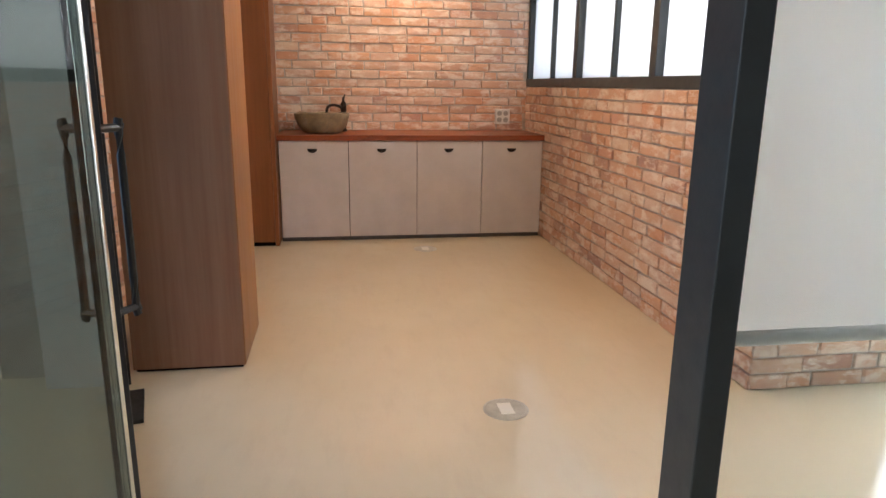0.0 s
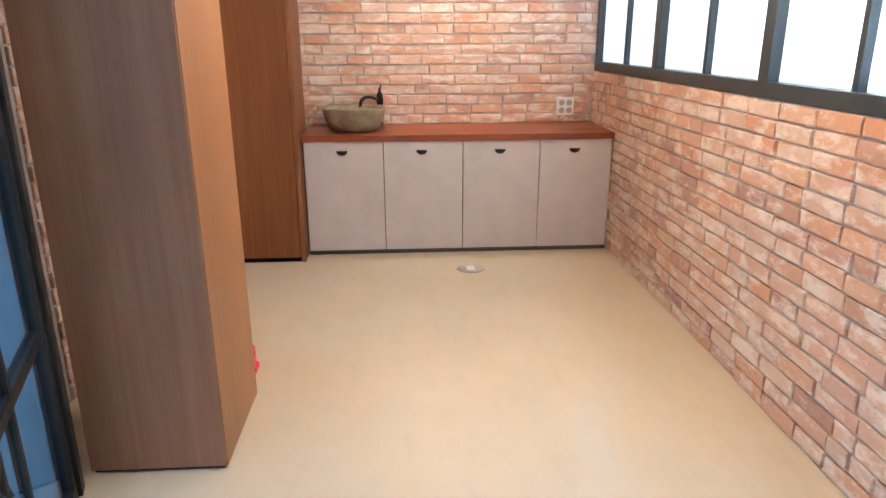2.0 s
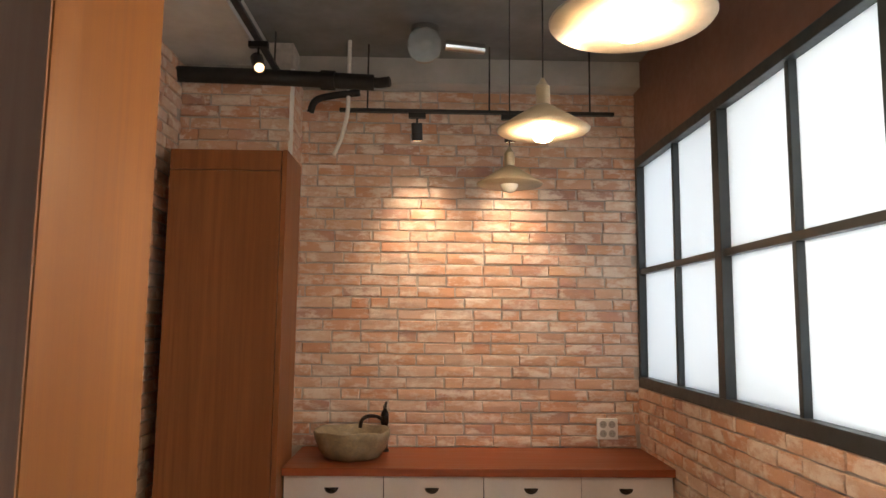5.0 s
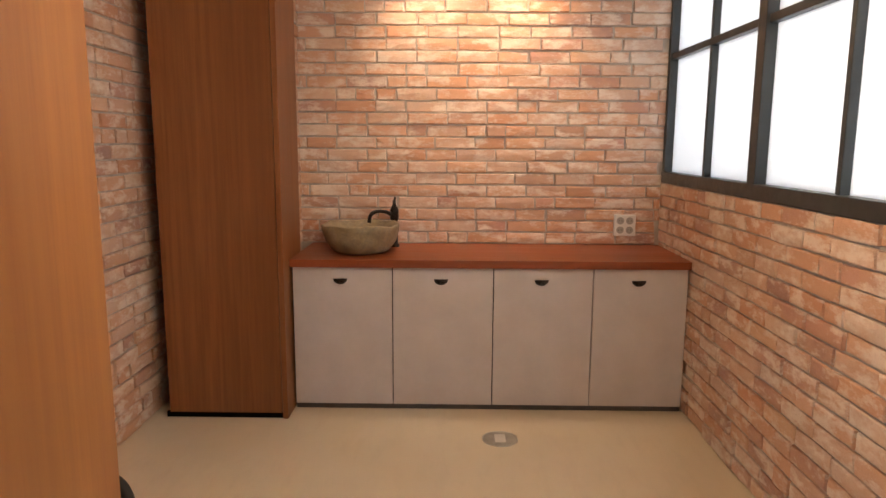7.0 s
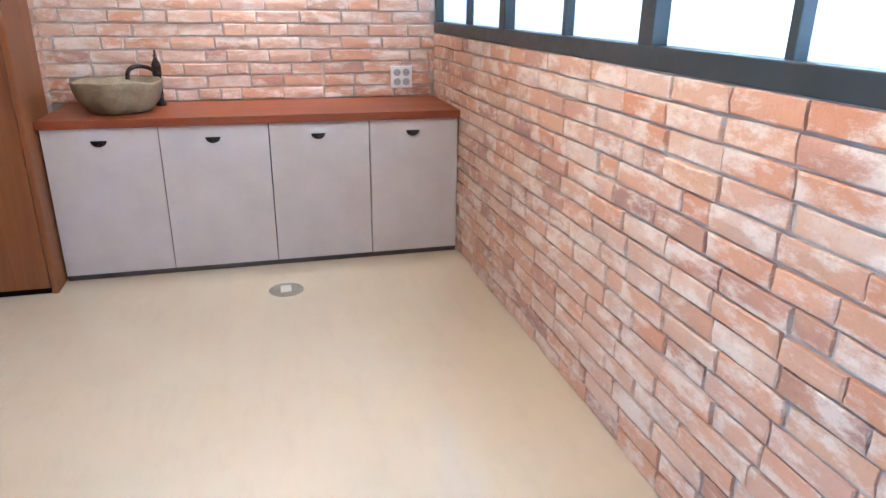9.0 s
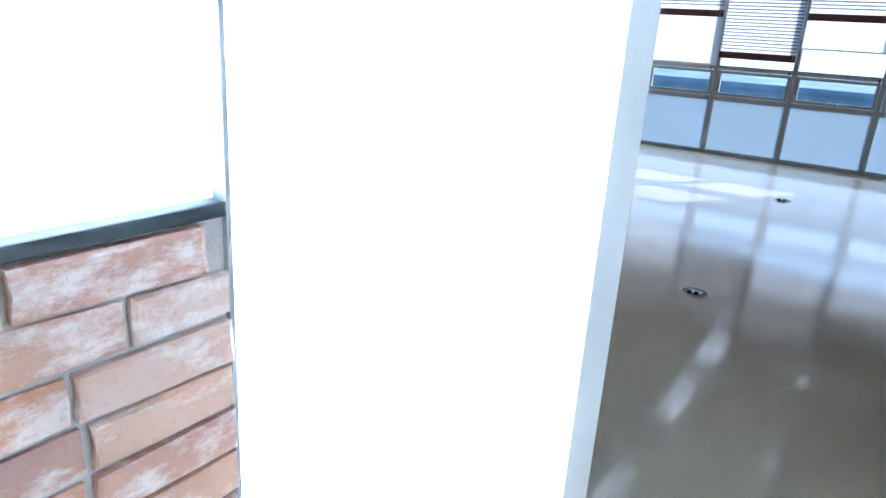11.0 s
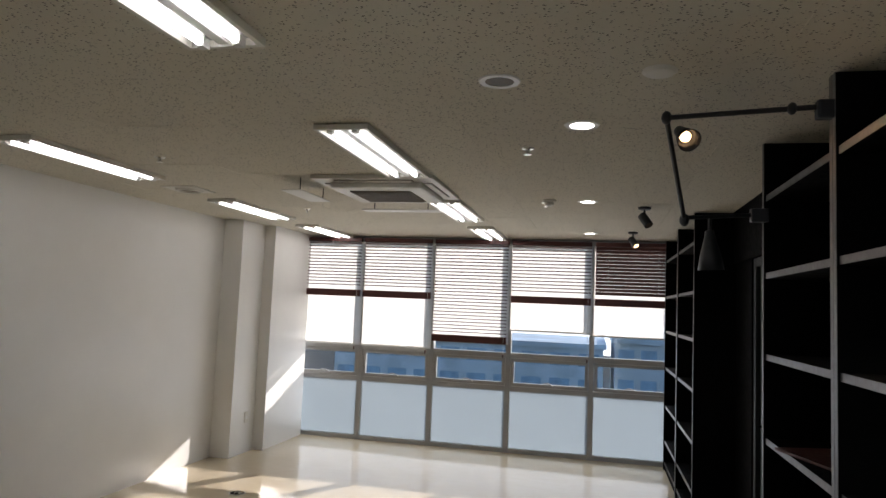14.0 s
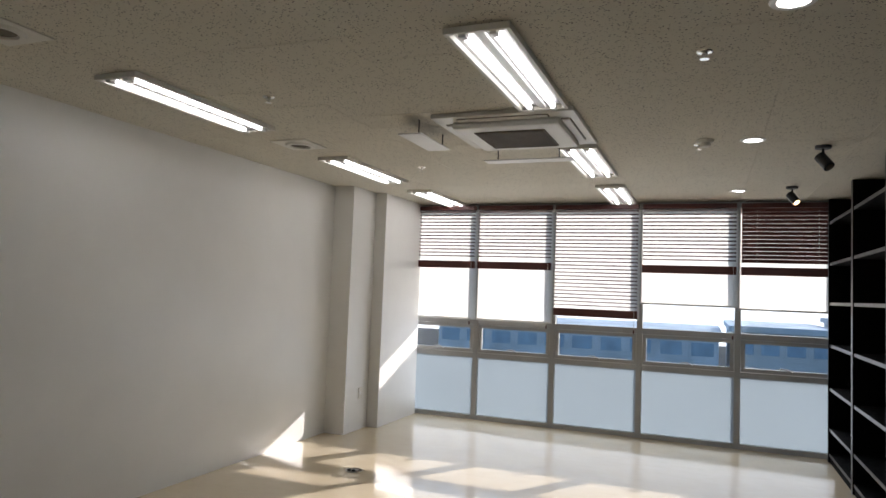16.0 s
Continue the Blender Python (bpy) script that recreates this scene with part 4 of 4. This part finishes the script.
def bell(c, d, material, parent, label, length=0.1, wide=0.046):
    """A lamp shade that opens along d, with a hollow inside."""
    bm = lathe([(0.006, -0.02), (0.02, -0.015), (0.026, 0.02), (wide * 0.8, length * 0.6), (wide, length), (wide - 0.003, length), (wide * 0.72, length * 0.6), (0.02, 0.03)], (0, 0, 0), 24)
    bmesh.ops.transform(bm, matrix=Matrix.Translation(c) @ d.to_track_quat("Z", "Y").to_matrix().to_4x4(), verts=bm.verts)
    return part("shade", bm, material, parent, label, True)


c, d = Vector((4.51, -3.54, 2.455)), Vector((-0.80, -0.25, -0.55)).normalized()
bell(c, d, BLACK_STEEL, arm, "black bell-shaped shade")
part("lamp_face", rod(c + d * 0.05, c + d * 0.062, 0.021, 20), SPOT_GLOW, arm, "glowing warm bulb")
lamp("arm_lamp_light", "SPOT", look(c + d * 0.075, c + d + Vector((0, -0.4, 0))), 3.0, (1.0, 0.6, 0.3), radius=0.02, spot=110)
arm2 = thing("swing_arm_lamp", (5.2, -3.98, 2.22), "black swing-arm lamp on the bookcase end, unlit and hanging down", "lamp")
part("clamp", box((5.175, -4.02, 2.19), (5.225, -3.94, 2.255), 0.008), BLACK_STEEL, arm2)
part("upper_arm", rod((5.2, -3.95, 2.225), (5.06, -3.64, 2.19), 0.01, 10), BLACK_STEEL, arm2)
part("hanger", rod((5.11, -3.745, 2.20), (5.11, -3.745, 2.12), 0.009, 8), BLACK_STEEL, arm2)
bell(Vector((5.11, -3.745, 2.12)), Vector((0.05, -0.05, -1)).normalized(), BLACK_STEEL, arm2, "black bell-shaped shade", 0.17, 0.06)

# low black partition by the way into the room
low = thing("low_partition", (1.95, -2.58, 0), "low black panel partition beside the way in", "partition")
part("panel", box((1.4, -2.625, 0), (2.53, -2.535, 1.135), 0.002), BLACK_LAMINATE, low)
part("cap", box((1.4, -2.632, 1.135), (2.536, -2.528, 1.16), 0.003), BLACK_LAMINATE, low)
sw = thing("wall_outlet", (8.75, 0.57, 0.33), "small cream wall outlet on the column", "outlet")
part("plate", box((8.70, 0.56, 0.33), (8.775, 0.569, 0.45), 0.003), CREAM, sw)
part("socket", rod((8.737, 0.557, 0.39), (8.737, 0.561, 0.39), 0.021, 18), WHITE, sw)

# ---- outside ----
tagged(part("ground", box((-300, -300, -12.3), (400, 300, -12)), paint("asphalt", (0.06, 0.06, 0.06), 0.9, 0.3, 0.2)), "grey asphalt ground far below", "ground", kind="structure")
FACADE_A, FACADE_B, FACADE_C = paint("pale_facade", (0.45, 0.52, 0.60), 0.8, 0.2, 0.3), paint("blue_grey_facade", (0.50, 0.61, 0.74), 0.6, 0.35, 0.25), paint("white_facade", (0.75, 0.76, 0.76), 0.8, 0.1, 0.3)
PANE_FAR = paint("far_window", (0.27, 0.42, 0.60), 0.15, 0.3, 0.8)


def building(a, b, material, rows, cols, label):
    t = thing("office_building", ((a[0] + b[0]) / 2, (a[1] + b[1]) / 2, a[2]), label, "building", "buildings outside")
    part("wall", box(a, b), material, t)
    part("roof", box((a[0] - 0.3, a[1] - 0.3, b[2]), (b[0] + 0.3, b[1] + 0.3, b[2] + 0.5)), FACADE_B, t)
    h, w = (b[2] - a[2]) / rows, (b[1] - a[1]) / cols
    for i in range(rows):
        for j in range(cols):
            part("window", box((a[0] - 0.05, a[1] + w * (j + 0.15), a[2] + h * (i + 0.3)), (a[0] + 0.1, a[1] + w * (j + 0.85), a[2] + h * (i + 0.8))), PANE_FAR, t)


building((62, -42, -12), (80, -14, -0.3), FACADE_B, 4, 12, "blue-grey office building across the street")
building((66, -13, -12), (84, -5, -1.1), FACADE_A, 4, 4, "pale grey office block across the street")
building((70, -4, -12), (90, 24, -2.0), FACADE_B, 4, 10, "blue-grey office block across the street")
haze = bpy.data.materials.new("hazy_sky")
haze.use_nodes = True
hb = haze.node_tree.nodes["Principled BSDF"]
hb.inputs["Base Color"].default_value = (0, 0, 0, 1)
hb.inputs["Emission Color"].default_value, hb.inputs["Emission Strength"].default_value = (0.93, 0.96, 1.0, 1), 1.2
tagged(part("backdrop", box((220, -260, -12), (221, 260, 50)), haze), "white hazy sky low over the city", "backdrop", kind="structure")

# ---- bricks ----


def brick_mesh(length, seed):
    rng = random.Random(seed)
    h, d, c = 0.0595, 0.034, 0.004
    j = lambda s: rng.uniform(-s, s)
    vs, fs = [], []
    for y, inset in ((d, 0), (c, 0), (0, c)):
        for sx, sz in ((-1, -1), (0, -1), (1, -1), (1, 0), (1, 1), (0, 1), (-1, 1), (-1, 0)):
            vs.append((sx * (length / 2 - inset) + j(0.003), y + (j(0.0022) if y < d else 0), sz * (h / 2 - inset) + j(0.0022)))
    for r in (0, 8):
        fs += [(r + i, r + (i + 1) % 8, r + 8 + (i + 1) % 8, r + 8 + i) for i in range(8)]
    vs.append((j(0.01), j(0.002) - 0.0015, j(0.006)))
    fs += [(16 + i, 16 + (i + 1) % 8, 24) for i in range(8)]
    me = bpy.data.meshes.new("brick")
    me.from_pydata(vs, [], fs)
    me.update()
    me.materials.append(BRICK)
    return me


FULL = [brick_mesh(0.222, s) for s in range(7)]
SHORT = [brick_mesh(0.165, s + 20) for s in range(4)]
HALF = [brick_mesh(0.105, s + 40) for s in range(4)]
PITCH, JOINT = 0.0685, 0.009


def lay(parent, start, way, turn, width, z0, z1, seed, as_part, skip=lambda u, z: False):
    """Courses of bricks along a wall face: single pieces where as_part says so, the rest joined."""
    rng = random.Random(seed)
    base = Matrix.Rotation(radians(turn), 4, "Z")
    vs, fs = [], []
    for k in range(int((z1 - z0) / PITCH + 0.3)):
        z, u = z0 + (k + 0.5) * PITCH, -rng.choice((0.0, 0.06, 0.117, 0.17))
        while u < width - 0.015:
            kind, length = rng.choices(((FULL, 0.222), (SHORT, 0.165), (HALF, 0.105)), (7, 1.6, 1.4))[0]
            a, b = max(u, 0), min(u + length, width)
            u += length + JOINT + rng.uniform(-0.006, 0.004)
            if b - a < 0.03 or skip((a + b) / 2, z):
                continue
            me = rng.choice(kind)
            spot = Vector(start) + Vector(way) * ((a + b) / 2) + Vector((0, 0, z + rng.uniform(-0.0015, 0.0015)))
            spot += base @ Vector((0, rng.uniform(-0.010, 0.001), 0))
            m = Matrix.Translation(spot) @ base @ Matrix.Rotation(rng.uniform(-0.006, 0.006), 4, "Y") @ Matrix.Diagonal(((b - a) / length, 1, 1, 1))
            if as_part((a + b) / 2, z):
                ob = new("brick", me)
                ob.parent = parent
                ob.matrix_basis = m
            else:
                q = len(vs)
                vs += [tuple(m @ v.co) for v in me.vertices]
                fs += [tuple(q + i for i in p.vertices) for p in me.polygons]
    if vs:
        me = bpy.data.meshes.new("bricks_far")
        me.from_pydata(vs, [], fs)
        me.update()
        me.materials.append(BRICK_JOINED)
        ob = new("bricks_far", me)
        ob.parent = parent
        tagged(ob, "washed red brickwork out of reach", kind="stuff")


W = bpy.data.objects
lay(W["wall_kitchen_north"], (-2.1, 0.57, 0), (1, 0, 0), 0, 2.1, 0.80, 3.0, 1, lambda u, z: True)
lay(W["wall_kitchen_east"], (0, 0.57, 0), (0, -1, 0), -90, 3.395, 0.0, 1.165, 2, lambda u, z: u > 0.55)
lay(W["wall_kitchen_return"], (0.0, -2.825, 0), (1, 0, 0), 0, 0.66, 0.0, 1.165, 3, lambda u, z: True)
lay(W["wall_kitchen_west"], (-2.73, -1.84, 0), (0, 1, 0), 90, 2.41, 0.0, 3.1, 4, lambda u, z: u < 1.72 and z < 2.2, lambda u, z: u > 2.09)
lay(W["wall_pilaster"], (-2.73, 0.242, 0), (1, 0, 0), 0, 0.63, 2.43, 3.0, 5, lambda u, z: True)
lay(W["wall_pilaster"], (-2.093, 0.25, 0), (0, 1, 0), 90, 0.32, 0.80, 3.0, 6, lambda u, z: True)
